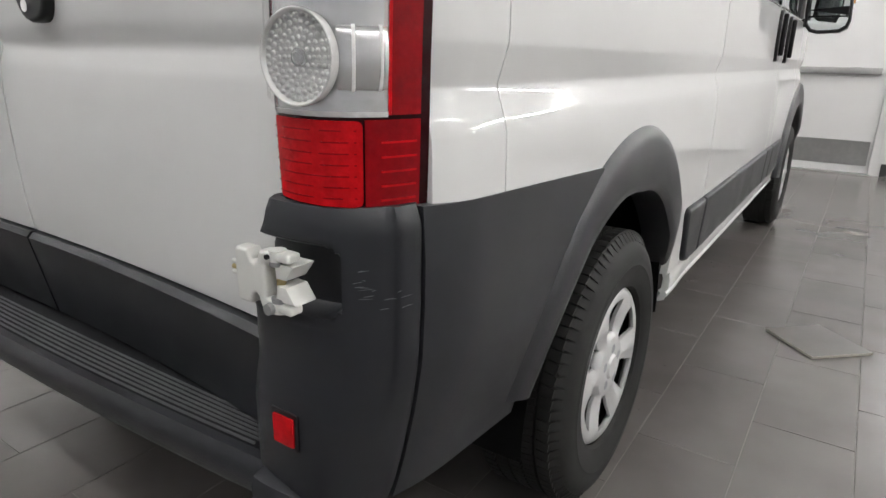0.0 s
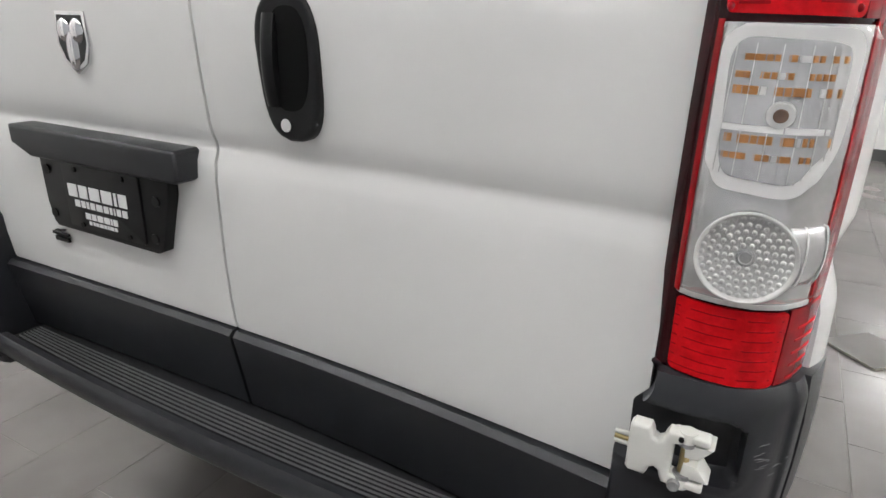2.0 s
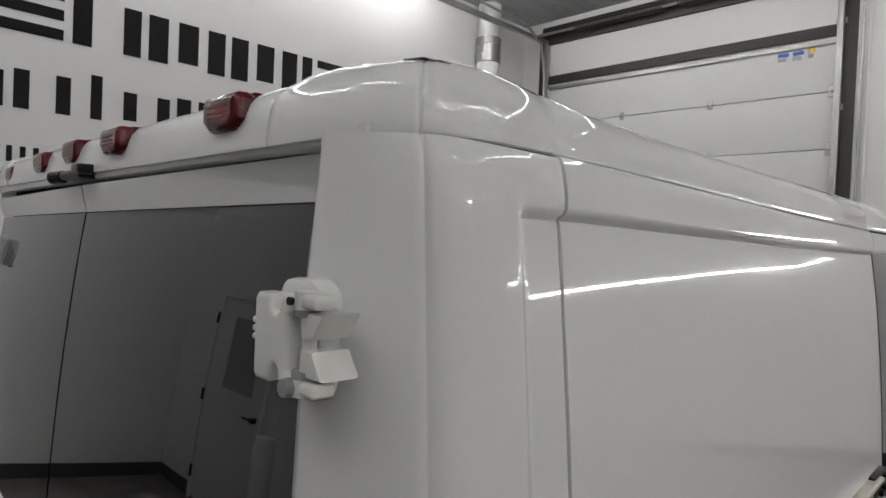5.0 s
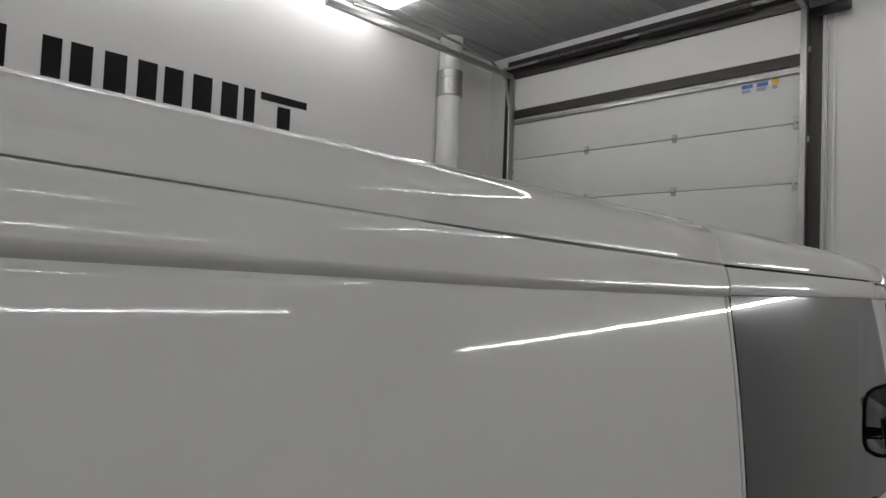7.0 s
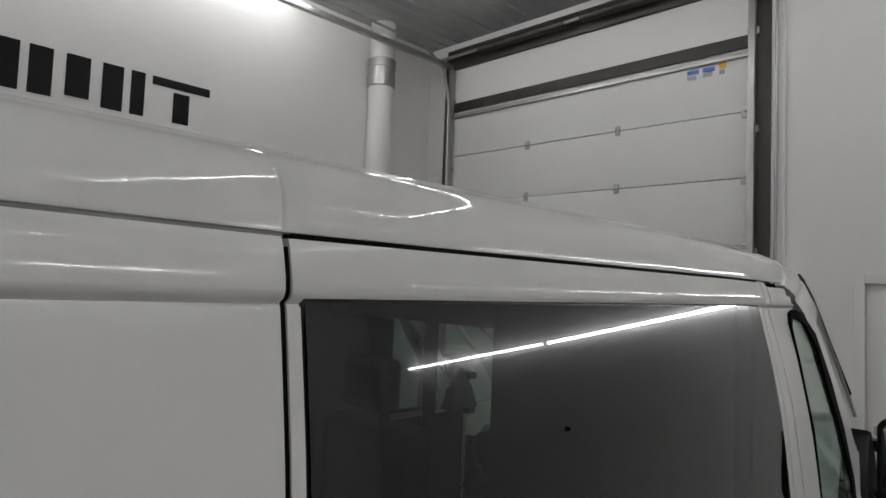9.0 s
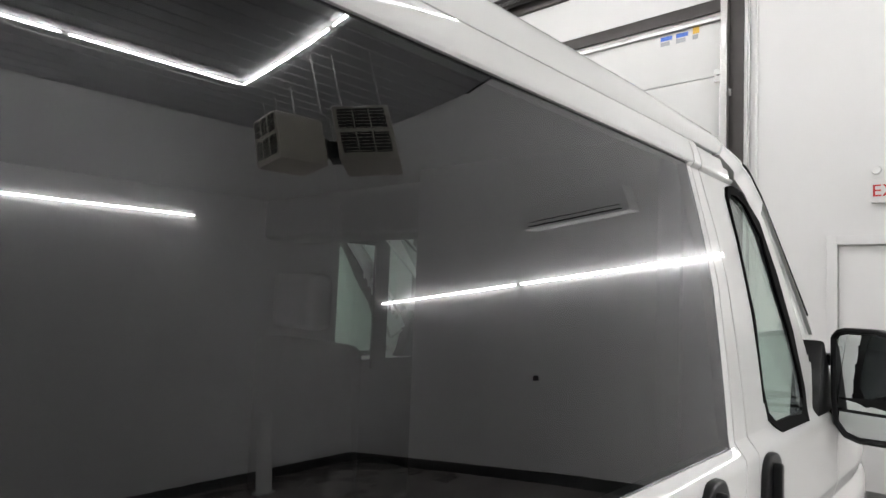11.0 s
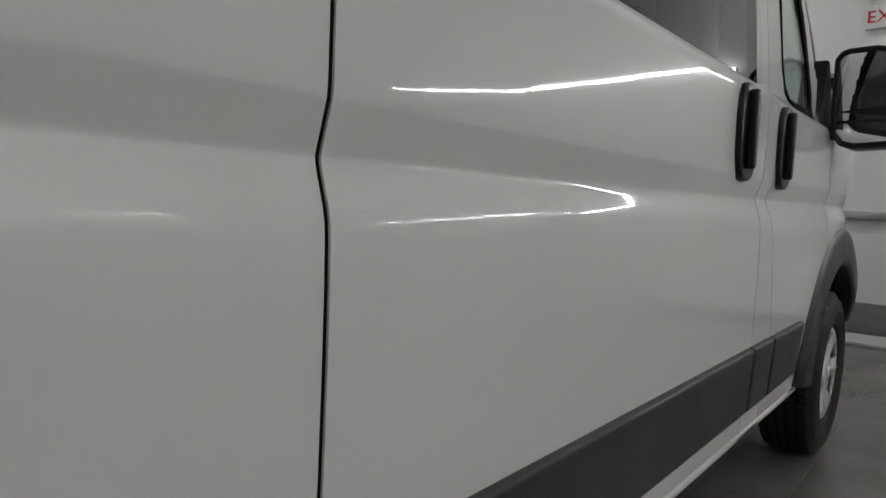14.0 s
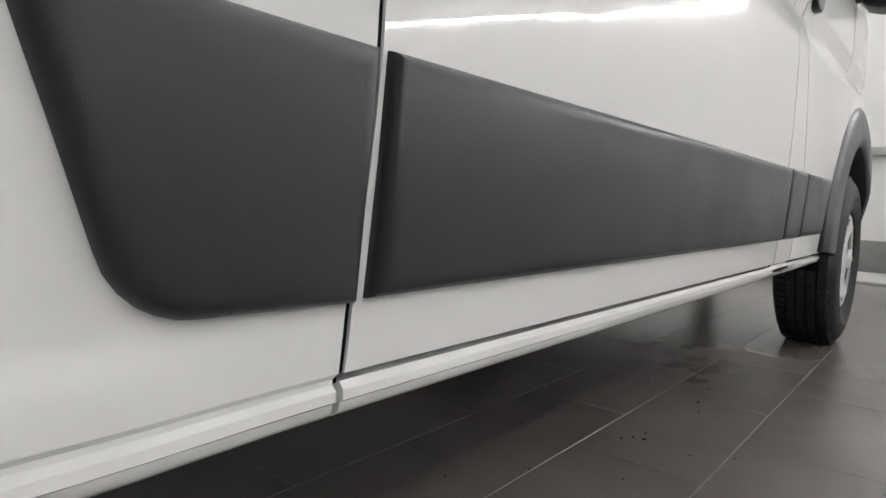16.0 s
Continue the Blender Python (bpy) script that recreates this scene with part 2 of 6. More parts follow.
def rounded(x0, x1, z0, z1, r, n=4):
    pts = []
    for cx, cz, a in ((x1 - r, z1 - r, 0), (x0 + r, z1 - r, 90), (x0 + r, z0 + r, 180), (x1 - r, z0 + r, 270)):
        for i in range(n + 1):
            t = radians(a + 90 * i / n)
            pts.append((cx + r * math.cos(t), cz + r * math.sin(t)))
    return pts


def sheet(fn, us, vs, inward, bm=None, drop=None):
    """A skin fn(u, v) over a grid, its rim folded in by the vector inward."""
    bm = bm or bmesh.new()
    grid = [[bm.verts.new(fn(u, v)) for v in vs] for u in us]
    faces = []
    for i in range(len(us) - 1):
        for j in range(len(vs) - 1):
            if drop and drop((us[i] + us[i + 1]) / 2, (vs[j] + vs[j + 1]) / 2):
                continue
            faces.append(bm.faces.new((grid[i][j], grid[i + 1][j], grid[i + 1][j + 1], grid[i][j + 1])))
    rim = [e for f in faces for e in f.edges if len(e.link_faces) == 1]
    rim = list(dict.fromkeys(rim))
    made = bmesh.ops.extrude_edge_only(bm, edges=rim)
    for v in {v for g in made["geom"] if isinstance(g, bmesh.types.BMEdge) for v in g.verts}:
        v.co += Vector(inward)
    loose = [v for v in bm.verts if not v.link_faces]
    bmesh.ops.delete(bm, geom=loose, context="VERTS")
    return bm


def lathe(profile, centre, axis="x", n=48, bm=None):
    """Turns (radius, along) pairs about an axis through centre."""
    bm = bm or bmesh.new()
    rings = []
    for r, w in profile:
        ring = []
        for i in range(n):
            t = 2 * math.pi * i / n
            c, s = r * math.cos(t), r * math.sin(t)
            p = {"x": (w, c, s), "y": (c, w, s), "z": (c, s, w)}[axis]
            ring.append(bm.verts.new(Vector(centre) + Vector(p)))
        rings.append(ring)
    for a, b in zip(rings, rings[1:]):
        for i in range(n):
            bm.faces.new((a[i], a[(i + 1) % n], b[(i + 1) % n], b[i]))
    return bm


def spread(a, b, step):
    n = max(1, round(abs(b - a) / step))
    return [a + (b - a) * i / n for i in range(n + 1)]


def merged(*lists):
    out = []
    for v in sorted(x for l in lists for x in l):
        if not out or v - out[-1] > 0.0015:
            out.append(v)
    return out


# ---- the room ----
X0, X1, Y0, Y1, ZC = -4.62, 7.50, -2.56, 7.22, 5.22
AX = -2.38  # the rear wall steps back beyond this line
AY = -3.02


def structure(name, bm, mat, label, smooth=True):
    return solo(name, bm, mat, label, "structure", kind="structure", smooth=smooth)


floor_ob = structure("floor", box((X0 - 0.2, AY - 0.2, -0.2), (X1 + 0.2, Y1 + 0.2, -0.0016)), GROUT, "grey grout bed under the floor tiles", False)
structure("wall_west", box((X0 - 0.2, AY - 0.2, 0), (X0, Y1 + 0.2, ZC)), WALL, "tall white painted wall with black lettering", False)
structure("wall_east", box((X1, AY - 0.2, 0), (X1 + 0.2, Y1 + 0.2, ZC)), WALL, "white painted wall with a low bollard before it", False)
bm = box((X0, Y0 - 0.6, 0), (AX, Y0, ZC))
structure("wall_south", bm, WALL, "white painted wall with a glazed door", False)
structure("wall_south_bay", box((AX, AY - 0.2, 0), (X1, AY, 3.46)), WALLBAY, "blue-grey wall of a shallow bay", False)
structure("wall_south_header", box((AX, AY - 0.2, 3.46), (X1, Y0, ZC)), WALL, "white header over a shallow bay", False)

GX0, GX1, GZ = -4.16, -0.46, 4.31  # garage opening
DX0, DX1, DZ = 0.375, 1.55, 2.19   # exit door opening
bm = bmesh.new()
box((X0, Y1, 0), (GX0, Y1 + 0.2, ZC), bm=bm)
box((GX0, Y1, GZ), (GX1, Y1 + 0.2, ZC), bm=bm)
box((GX1, Y1, 0), (DX0, Y1 + 0.2, ZC), bm=bm)
box((DX0, Y1, DZ), (DX1, Y1 + 0.2, ZC), bm=bm)
box((DX1, Y1, 0), (X1, Y1 + 0.2, ZC), bm=bm)
structure("wall_north", bm, WALL, "white painted wall with a sectional door and an exit door", False)
structure("wall_outside", box((X0, Y1 + 0.22, -0.2), (X1, Y1 + 0.4, ZC)), WALL, "plain wall closing the openings", False)

# corrugated ceiling deck
bm = bmesh.new()
prof, x = [], X0
while x < X1:
    prof += [(x, ZC), (x + 0.09, ZC), (x + 0.105, ZC + 0.016), (x + 0.185, ZC + 0.016)]
    x += 0.2
prof = [(p, q) for p, q in prof if p <= X1 + 0.01]
rows = [[bm.verts.new((p, y, q)) for p, q in prof] for y in (AY - 0.2, Y1 + 0.2)]
for i in range(len(prof) - 1):
    bm.faces.new((rows[0][i], rows[0][i + 1], rows[1][i + 1], rows[1][i]))
structure("ceiling", bm, CEILMAT, "light grey corrugated metal ceiling deck", False)
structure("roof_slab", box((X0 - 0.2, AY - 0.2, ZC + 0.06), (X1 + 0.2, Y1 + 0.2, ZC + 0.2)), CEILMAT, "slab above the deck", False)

# baseboards
for nm, lo, hi in (("west", (X0, Y0, 0), (X0 + 0.012, Y1, 0.13)), ("east", (X1 - 0.012, AY, 0), (X1, Y1, 0.13)),
                   ("north_right", (DX1 + 0.08, Y1 - 0.012, 0), (X1 - 0.012, Y1, 0.13)), ("north_mid", (GX1 + 0.12, Y1 - 0.012, 0), (DX0 - 0.08, Y1, 0.13)),
                   ("south", (X0 + 0.012, Y0, 0), (-3.97, Y0 + 0.012, 0.13)), ("south_mid", (-2.87, Y0, 0), (AX, Y0 + 0.012, 0.13)),
                   ("south_bay", (AX, AY, 0), (X1 - 0.012, AY + 0.012, 0.13))):
    structure("baseboard_" + nm, box(lo, hi, 0.003), BASE, "dark rubber baseboard", False)

# ---- sectional garage door ----
gd = thing("garage_door", (GX0, Y1, 0), "closed white sectional garage door with steel hinges", "garage door")
edges = [0.0, 0.66, 1.27, 1.88, 2.49, 3.10, 3.71, GZ]
for a, b in zip(edges, edges[1:]):
    sec = part("door_section", box((GX0 + 0.005, Y1 + 0.01, a + 0.004), (GX1 - 0.005, Y1 + 0.055, b - 0.004), 0.006), PANELWHITE, gd, "white embossed steel section")
    if a > 0:
        for hx in (-2.948, -1.786):
            bm = box((hx - 0.028, Y1 - 0.004, a - 0.05), (hx + 0.028, Y1 + 0.006, a + 0.05), 0.004)
            rod((hx - 0.03, Y1 - 0.008, a), (hx + 0.03, Y1 - 0.008, a), 0.010, 8, bm)
            part("hinge", bm, STEEL, sec, "galvanised hinge plate")
        bm = box((GX1 - 0.09, Y1 - 0.012, a - 0.06), (GX1 - 0.01, Y1 + 0.006, a + 0.06), 0.004)
        rod((GX1 - 0.06, Y1 - 0.03, a), (GX1 + 0.03, Y1 - 0.03, a), 0.012, 8, bm)
        part("roller_bracket", bm, STEEL, sec, "galvanised roller bracket")
bm = box((GX0 - 0.03, Y1 - 0.02, GZ - 0.02), (GX1 + 0.04, Y1 + 0.0, GZ + 0.10), 0.004)
part("head_seal", bm, BROWNMETAL, gd, "dark brown head seal")
part("strut", box((GX0 + 0.02, Y1 - 0.03, GZ - 0.1), (GX1 - 0.02, Y1 + 0.005, GZ - 0.055), 0.006), STEEL, gd, "galvanised stiffening strut")
for sx in (GX0 - 0.01, GX1 + 0.01):
    s = 1 if sx > -2 else -1
    part("jamb", box((sx, Y1 - 0.012, 0), (sx + s * 0.15, Y1, GZ + 0.75), 0.003), BROWNMETAL, gd, "dark brown jamb trim")
    bm = box((sx - 0.03, Y1 - 0.075, 0.02), (sx + 0.03, Y1 - 0.013, ZC - 0.35), 0.004)
    part("track", bm, STEEL, gd, "galvanised vertical track")
    for z in (1.2, 2.4, 3.5, 4.4):
        part("track_bracket", box((sx - 0.05, Y1 - 0.03, z), (sx + 0.05, Y1 - 0.012, z + 0.06), 0.003), STEEL, gd)
    part("horizontal_track", box((sx - 0.03, Y1 - 3.2, ZC - 0.36), (sx + 0.03, Y1 - 0.06, ZC - 0.30), 0.004), STEEL, gd)
bm = rod((GX0 - 0.1, Y1 - 0.16, 4.98), (GX1 + 0.15, Y1 - 0.16, 4.98), 0.02, 12)
part("spring_shaft", bm, STEEL, gd)
for a, b in ((-3.6, -2.35), (-2.15, -0.9)):
    bm = bmesh.new()
    x = a
    while x < b:
        bmesh.ops.create_cone(bm, segments=12, radius1=0.062, radius2=0.062, depth=0.012, matrix=Matrix.Translation((x, Y1 - 0.16, 4.98)) @ Matrix.Rotation(math.pi / 2, 4, "Y"))
        x += 0.018
    part("torsion_spring", bm, BROWNMETAL, gd, "dark coiled torsion spring")
part("header_beam", box((GX0 - 0.1, Y1 - 0.05, 4.86), (GX1 + 0.2, Y1 - 0.002, 5.12), 0.005), BROWNMETAL, gd, "dark header beam")
bm = box((GX1 + 0.12, Y1 - 0.32, 4.72), (GX1 + 0.42, Y1 - 0.06, 5.02), 0.02)
part("opener", bm, PLASTIC_SMOOTH, gd, "black jackshaft opener")
for i, (x, w, m) in enumerate(((-1.06, 0.11, STICKBLUE), (-0.91, 0.11, STICKBLUE), (-0.755, 0.06, STICKYEL))):
    part("sticker", box((x, Y1 + 0.006, 4.15), (x + w, Y1 + 0.0085, 4.19 + (0.035 if m is STICKYEL else 0)), 0), m, gd, "small coloured warning sticker", False)
    part("sticker_print", box((x, Y1 + 0.006, 4.10), (x + w * 0.8, Y1 + 0.008, 4.14), 0), STICKGREY, gd, "", False)

# ---- exit door ----
ex = thing("exit_door", ((DX0 + DX1) / 2, Y1, 0), "closed white steel exit door with a push bar", "door")
bm = bmesh.new()
for lo, hi in (((DX0 - 0.05, Y1 - 0.02, 0), (DX0 + 0.02, Y1 + 0.12, DZ + 0.05)), ((DX1 - 0.02, Y1 - 0.02, 0), (DX1 + 0.05, Y1 + 0.12, DZ + 0.05)),
               ((DX0 + 0.02, Y1 - 0.02, DZ - 0.02), (DX1 - 0.02, Y1 + 0.12, DZ + 0.05))):
    box(lo, hi, 0.004, bm)
part("frame", bm, DOORWHITE, ex, "white pressed steel frame")
part("leaf", box((DX0 + 0.024, Y1 + 0.03, 0.012), (DX1 - 0.024, Y1 + 0.075, DZ - 0.024), 0.003), DOORWHITE, ex, "white flush leaf")
part("kick_plate", box((DX0 + 0.05, Y1 + 0.026, 0.09), (DX1 - 0.05, Y1 + 0.029, 0.34), 0), STEEL, ex, "brushed steel kick plate", False)
bm = box((DX0 + 0.08, Y1 - 0.03, 1.0), (DX1 - 0.08, Y1 + 0.028, 1.07), 0.012)
part("push_bar", bm, STEEL, ex, "brushed steel push bar")
part("threshold", box((DX0, Y1 - 0.05, 0), (DX1, Y1 + 0.11, 0.012), 0.004), STEEL, ex)
sg = thing("exit_sign", (0.76, Y1, 2.48), "small white lit exit sign above the door", "sign")
part("case", box((0.62, Y1 - 0.05, 2.48), (0.90, Y1 - 0.001, 2.66), 0.01), DOORWHITE, sg)
crv = bpy.data.curves.new("text", "FONT")
crv.body, crv.size, crv.extrude, crv.align_x = "EXIT", 0.13, 0.001, "CENTER"
tmp = new("tmp", crv)
tme = bpy.data.meshes.new_from_object(tmp)
bpy.data.objects.remove(tmp)
bm = bmesh.new()
bm.from_mesh(tme)
bm.transform(Matrix.Translation((0.76, Y1 - 0.053, 2.525)) @ Matrix.Rotation(math.pi / 2, 4, "X"))
part("word", bm, SIGNRED, sg, "red letters", False)
for x in (0.66, 0.86):
    bm = lathe([(0.0, -0.07), (0.03, -0.07), (0.035, -0.05), (0.02, 0.0)], (x, Y1 - 0.02, 2.72), "y", 16)
    part("lamp_head", bm, DOORWHITE, sg)

# ---- vertical duct pipe in the corner, conduits ----
pp = thing("vent_pipe", (-4.46, 6.21, 0), "white plastic vent pipe with a steel coupling", "pipe")
part("pipe", rod((-4.46, 6.21, 0), (-4.46, 6.21, ZC), 0.155, 32), PVC, pp)
bm = lathe([(0.158, 4.42), (0.172, 4.43), (0.172, 4.53), (0.165, 4.535), (0.165, 4.66), (0.172, 4.665), (0.172, 4.76), (0.158, 4.77)], (-4.46, 6.21, 0), "z", 32)
part("coupling", bm, STEEL, pp, "banded steel coupling")
for z in (4.44, 4.70):
    part("bracket", box((-4.62, 6.19, z), (-4.29, 6.23, z + 0.03), 0.003), STEEL, pp)
cd = pipe_path([(-4.5, 4.6, 5.16), (-4.3, 5.6, 5.14), (-4.12, 6.6, 5.0), (-4.11, 6.95, 4.8), (-4.15, 7.10, 4.4), (-4.15, 7.12, 3.0)], 0.018, 10)
solo("conduit", cd, STEEL, "grey bent conduit running down beside the door", "conduit")
bm = pipe_path([(-0.255, Y1 - 0.02, 0.3), (-0.255, Y1 - 0.02, 4.7)], 0.013, 8)
solo("conduit", bm, STEEL, "thin grey conduit on the wall", "conduit")
bm = pipe_path([(-0.19, Y1 - 0.02, 1.3), (-0.19, Y1 - 0.02, ZC)], 0.010, 8)
solo("conduit", bm, PVC, "thin white conduit on the wall", "conduit")
kp = thing("keypad", (0.02, Y1, 1.42), "small white wall keypad", "keypad")
part("case", box((-0.03, Y1 - 0.03, 1.42), (0.07, Y1 - 0.001, 1.56), 0.008), DOORWHITE, kp)
part("screen", box((-0.015, Y1 - 0.032, 1.50), (0.055, Y1 - 0.03, 1.545), 0), STICKGREY, kp, "", False)

# ---- LED tubes ----
def led_tube(a, b, label):
    a, b = Vector(a), Vector(b)
    d = (b - a).normalized()
    t = thing("led_tube_light", (a + b) / 2, label, "lamp", group="led tubes")
    part("tube", rod(a, b, 0.016, 12), TUBE, t, "glowing white tube")
    part("end_cap", rod(a - d * 0.02, a, 0.018, 12), PVC, t)
    part("end_cap", rod(b, b + d * 0.02, 0.018, 12), PVC, t)


def led_run(a, b, n, label):
    a, b = Vector(a), Vector(b)
    d = (b - a) / n
    g = d.normalized() * 0.03
    for i in range(n):
        led_tube(a + d * i + g, a + d * (i + 1) - g, label)


CEIL_LABEL = "white LED tube fixed under the ceiling"
WALL_LABEL = "white LED tube fixed along the wall"
led_run((6.15, -2.1, ZC - 0.03), (6.15, 5.02, ZC - 0.03), 4, CEIL_LABEL)
led_run((-4.3, 5.02, ZC - 0.03), (6.15, 5.02, ZC - 0.03), 6, CEIL_LABEL)
led_run((-4.3, -2.1, ZC - 0.03), (-4.3, 5.02, ZC - 0.03), 4, CEIL_LABEL)
led_run((-4.3, -2.1, ZC - 0.03), (6.15, -2.1, ZC - 0.03), 6, CEIL_LABEL)
led_run((2.15, Y1 - 0.05, 2.36), (6.72, Y1 - 0.05, 2.36), 2, WALL_LABEL)
led_run((X1 - 0.05, 0.6, 3.62), (X1 - 0.05, 5.0, 3.62), 2, WALL_LABEL)
led_run((X0 + 0.05, 0.5, 0.24), (X0 + 0.05, 3.1, 0.24), 2, WALL_LABEL)

# ---- things on the far side of the room ----
def bollard(x, y, h):
    b = thing("bollard", (x, y, 0), "white plastic sleeved bollard standing on the floor", "bollard", group="bollards")
    bm = lathe([(0.0, 0.0), (0.085, 0.0), (0.085, h - 0.04), (0.07, h - 0.01), (0.0, h)], (x, y, 0), "z", 24)
    part("sleeve", bm, PVC, b)
    part("base_ring", lathe([(0.12, 0.0), (0.12, 0.012), (0.086, 0.016)], (x, y, 0), "z", 24), STEEL, b)


bollard(6.76, 5.42, 1.0)
bollard(-2.43, -2.27, 0.98)

sp = thing("wall_air_conditioner", (3.53, Y1, 2.97), "white slim wall air conditioner with a louvre slot", "air conditioner")
part("case", box((2.90, Y1 - 0.22, 2.97), (4.16, Y1 - 0.001, 3.29), 0.03), DOORWHITE, sp)
part("louvre", box((2.98, Y1 - 0.228, 2.995), (4.08, Y1 - 0.2, 3.012), 0.004), PLASTIC_SMOOTH, sp, "dark outlet slot")
part("louvre", box((2.98, Y1 - 0.228, 3.05), (4.08, Y1 - 0.2, 3.058), 0.002), PLASTIC_SMOOTH, sp, "dark outlet slot")
th = thing("thermostat", (4.34, Y1, 1.15), "small white thermostat with a dark screen", "thermostat")
part("case", box((4.28, Y1 - 0.03, 1.15), (4.40, Y1 - 0.001, 1.27), 0.01), DOORWHITE, th)
part("screen", box((4.305, Y1 - 0.033, 1.19), (4.375, Y1 - 0.03, 1.25), 0), PLASTIC_SMOOTH, th, "", False)
for x in (5.05, 5.2):
    so = thing("wall_socket", (x, Y1, 0.45), "white wall socket plate", "socket", group="sockets")
    part("plate", box((x - 0.035, Y1 - 0.008, 0.45), (x + 0.035, Y1 - 0.001, 0.565), 0.003), DOORWHITE, so)


def heater(c, turn, label):
    h = thing("unit_heater", (0, 0, 0), label, "heater", group="unit heaters")
    part("case", box((-0.28, -0.3, 0), (0.28, 0.3, 0.7), 0.02), HEATERMAT, h, "beige enamel case")
    part("grille", box((-0.235, -0.306, 0.09), (0.235, -0.292, 0.66), 0.004), PLASTIC_SMOOTH, h, "dark grille")
    for i in range(13):
        z = 0.105 + i * 0.043
        if i != 6:
            part("louvre_blade", box((-0.235, -0.312, z), (0.235, -0.304, z + 0.005), 0.001), HEATERMAT, h)
    part("grille_bar", box((-0.245, -0.318, 0.345), (0.245, -0.29, 0.395), 0.004), HEATERMAT, h)
    for x in (-0.08, 0.08):
        part("grille_bar", box((x - 0.006, -0.314, 0.09), (x + 0.006, -0.29, 0.66), 0.002), HEATERMAT, h)
    part("maker_plate", box((-0.07, -0.306, 0.672), (0.07, -0.298, 0.69), 0.002), WHITEINK, h, "white maker's plate")
    part("gas_valve", box((0.27, -0.16, 0.08), (0.40, 0.06, 0.30), 0.015), PLASTIC_SMOOTH, h, "dark gas valve box")
    part("gas_pipe", pipe_path([(0.34, -0.05, 0.28), (0.34, -0.05, 0.62), (0.42, -0.05, 0.72), (0.42, -0.05, ZC - c[2])], 0.013, 8), STEEL, h, "thin steel gas pipe")
    part("fan_housing", lathe([(0.0, 0.42), (0.2, 0.42), (0.22, 0.3)], (0, 0, 0.35), "y", 20), PLASTIC_SMOOTH, h)
    for x in (-0.2, 0.2):
        part("hanger", rod((x, 0, 0.68), (x, 0, ZC - c[2]), 0.012, 8), STEEL, h)
    h.matrix_basis = pose(c[0], c[1], c[2], 0, 0, turn)


heater((4.75, 5.5, 3.66), -44, "beige ceiling-hung unit heater with a dark grille")
heater((6.1, 5.5, 4.05), 4, "beige ceiling-hung unit heater turned to the wall")
cb = pipe_path([(4.4, 6.9, 5.0), (3.2, 6.95, 5.15), (2.0, 7.0, 5.21)], 0.012, 8)
solo("cable", cb, PLASTIC_SMOOTH, "black cable sagging under the ceiling", "cable")

# glazed door in the south wall
SX0, SX1, SZ = -3.96, -2.88, 2.02
sd = thing("side_door", ((SX0 + SX1) / 2, Y0, 0), "closed white door with a wired glass pane", "door")
bm = bmesh.new()
for lo, hi in (((SX0, Y0, 0), (SX0 + 0.05, Y0 + 0.035, SZ)), ((SX1 - 0.05, Y0, 0), (SX1, Y0 + 0.035, SZ)), ((SX0 + 0.05, Y0, SZ - 0.05), (SX1 - 0.05, Y0 + 0.035, SZ))):
    box(lo, hi, 0.004, bm)
part("frame", bm, DOORWHITE, sd)
bm = bmesh.new()
L0, L1, LZ, PX0, PX1, PZ0, PZ1 = SX0 + 0.054, SX1 - 0.054, SZ - 0.054, -3.62, -3.10, 1.13, 1.80
for lo, hi in (((L0, Y0 + 0.002, 0.01), (PX0, Y0 + 0.02, LZ)), ((PX1, Y0 + 0.002, 0.01), (L1, Y0 + 0.02, LZ)),
               ((PX0, Y0 + 0.002, 0.01), (PX1, Y0 + 0.02, PZ0)), ((PX0, Y0 + 0.002, PZ1), (PX1, Y0 + 0.02, LZ))):
    box(lo, hi, 0, bm)
part("leaf", bm, DOORWHITE, sd, "", False)
part("pane", box((PX0, Y0 + 0.004, PZ0), (PX1, Y0 + 0.01, PZ1), 0), STICKGREY, sd, "grey wired glass pane", False)
part("threshold", box((L0, Y0 + 0.003, 0.0), (L1, Y0 + 0.03, 0.02), 0), PLASTIC_SMOOTH, sd, "", False)
for z in (0.21, 0.95, 1.70):
    part("hinge", rod((SX0 + 0.045, Y0 + 0.04, z), (SX0 + 0.045, Y0 + 0.04, z + 0.11), 0.014, 10), PLASTIC_SMOOTH, sd, "dark hinge")
bm = rod((-2.99, Y0 + 0.02, 0.96), (-2.99, Y0 + 0.07, 0.96), 0.025, 12)
rod((-2.99, Y0 + 0.065, 0.96), (-3.12, Y0 + 0.065, 0.96), 0.010, 10, bm)
part("lever", bm, PLASTIC_SMOOTH, sd, "dark lever handle")
sw = thing("light_switch", (-2.71, Y0, 1.0), "white light switch plate", "switch")
part("plate", box((-2.75, Y0 + 0.001, 1.0), (-2.67, Y0 + 0.008, 1.12), 0.003), DOORWHITE, sw)
vt = thing("wall_vent", (-1.91, AY, 1.32), "grey wall vent with a slatted face", "vent")
part("frame", box((-2.20, AY + 0.001, 1.32), (-1.62, AY + 0.02, 1.58), 0.005), WALLBAY, vt)
for i in range(5):
    part("slat", box((-2.16, AY + 0.015, 1.348 + i * 0.045), (-1.66, AY + 0.03, 1.362 + i * 0.045), 0.003), STICKGREY, vt)

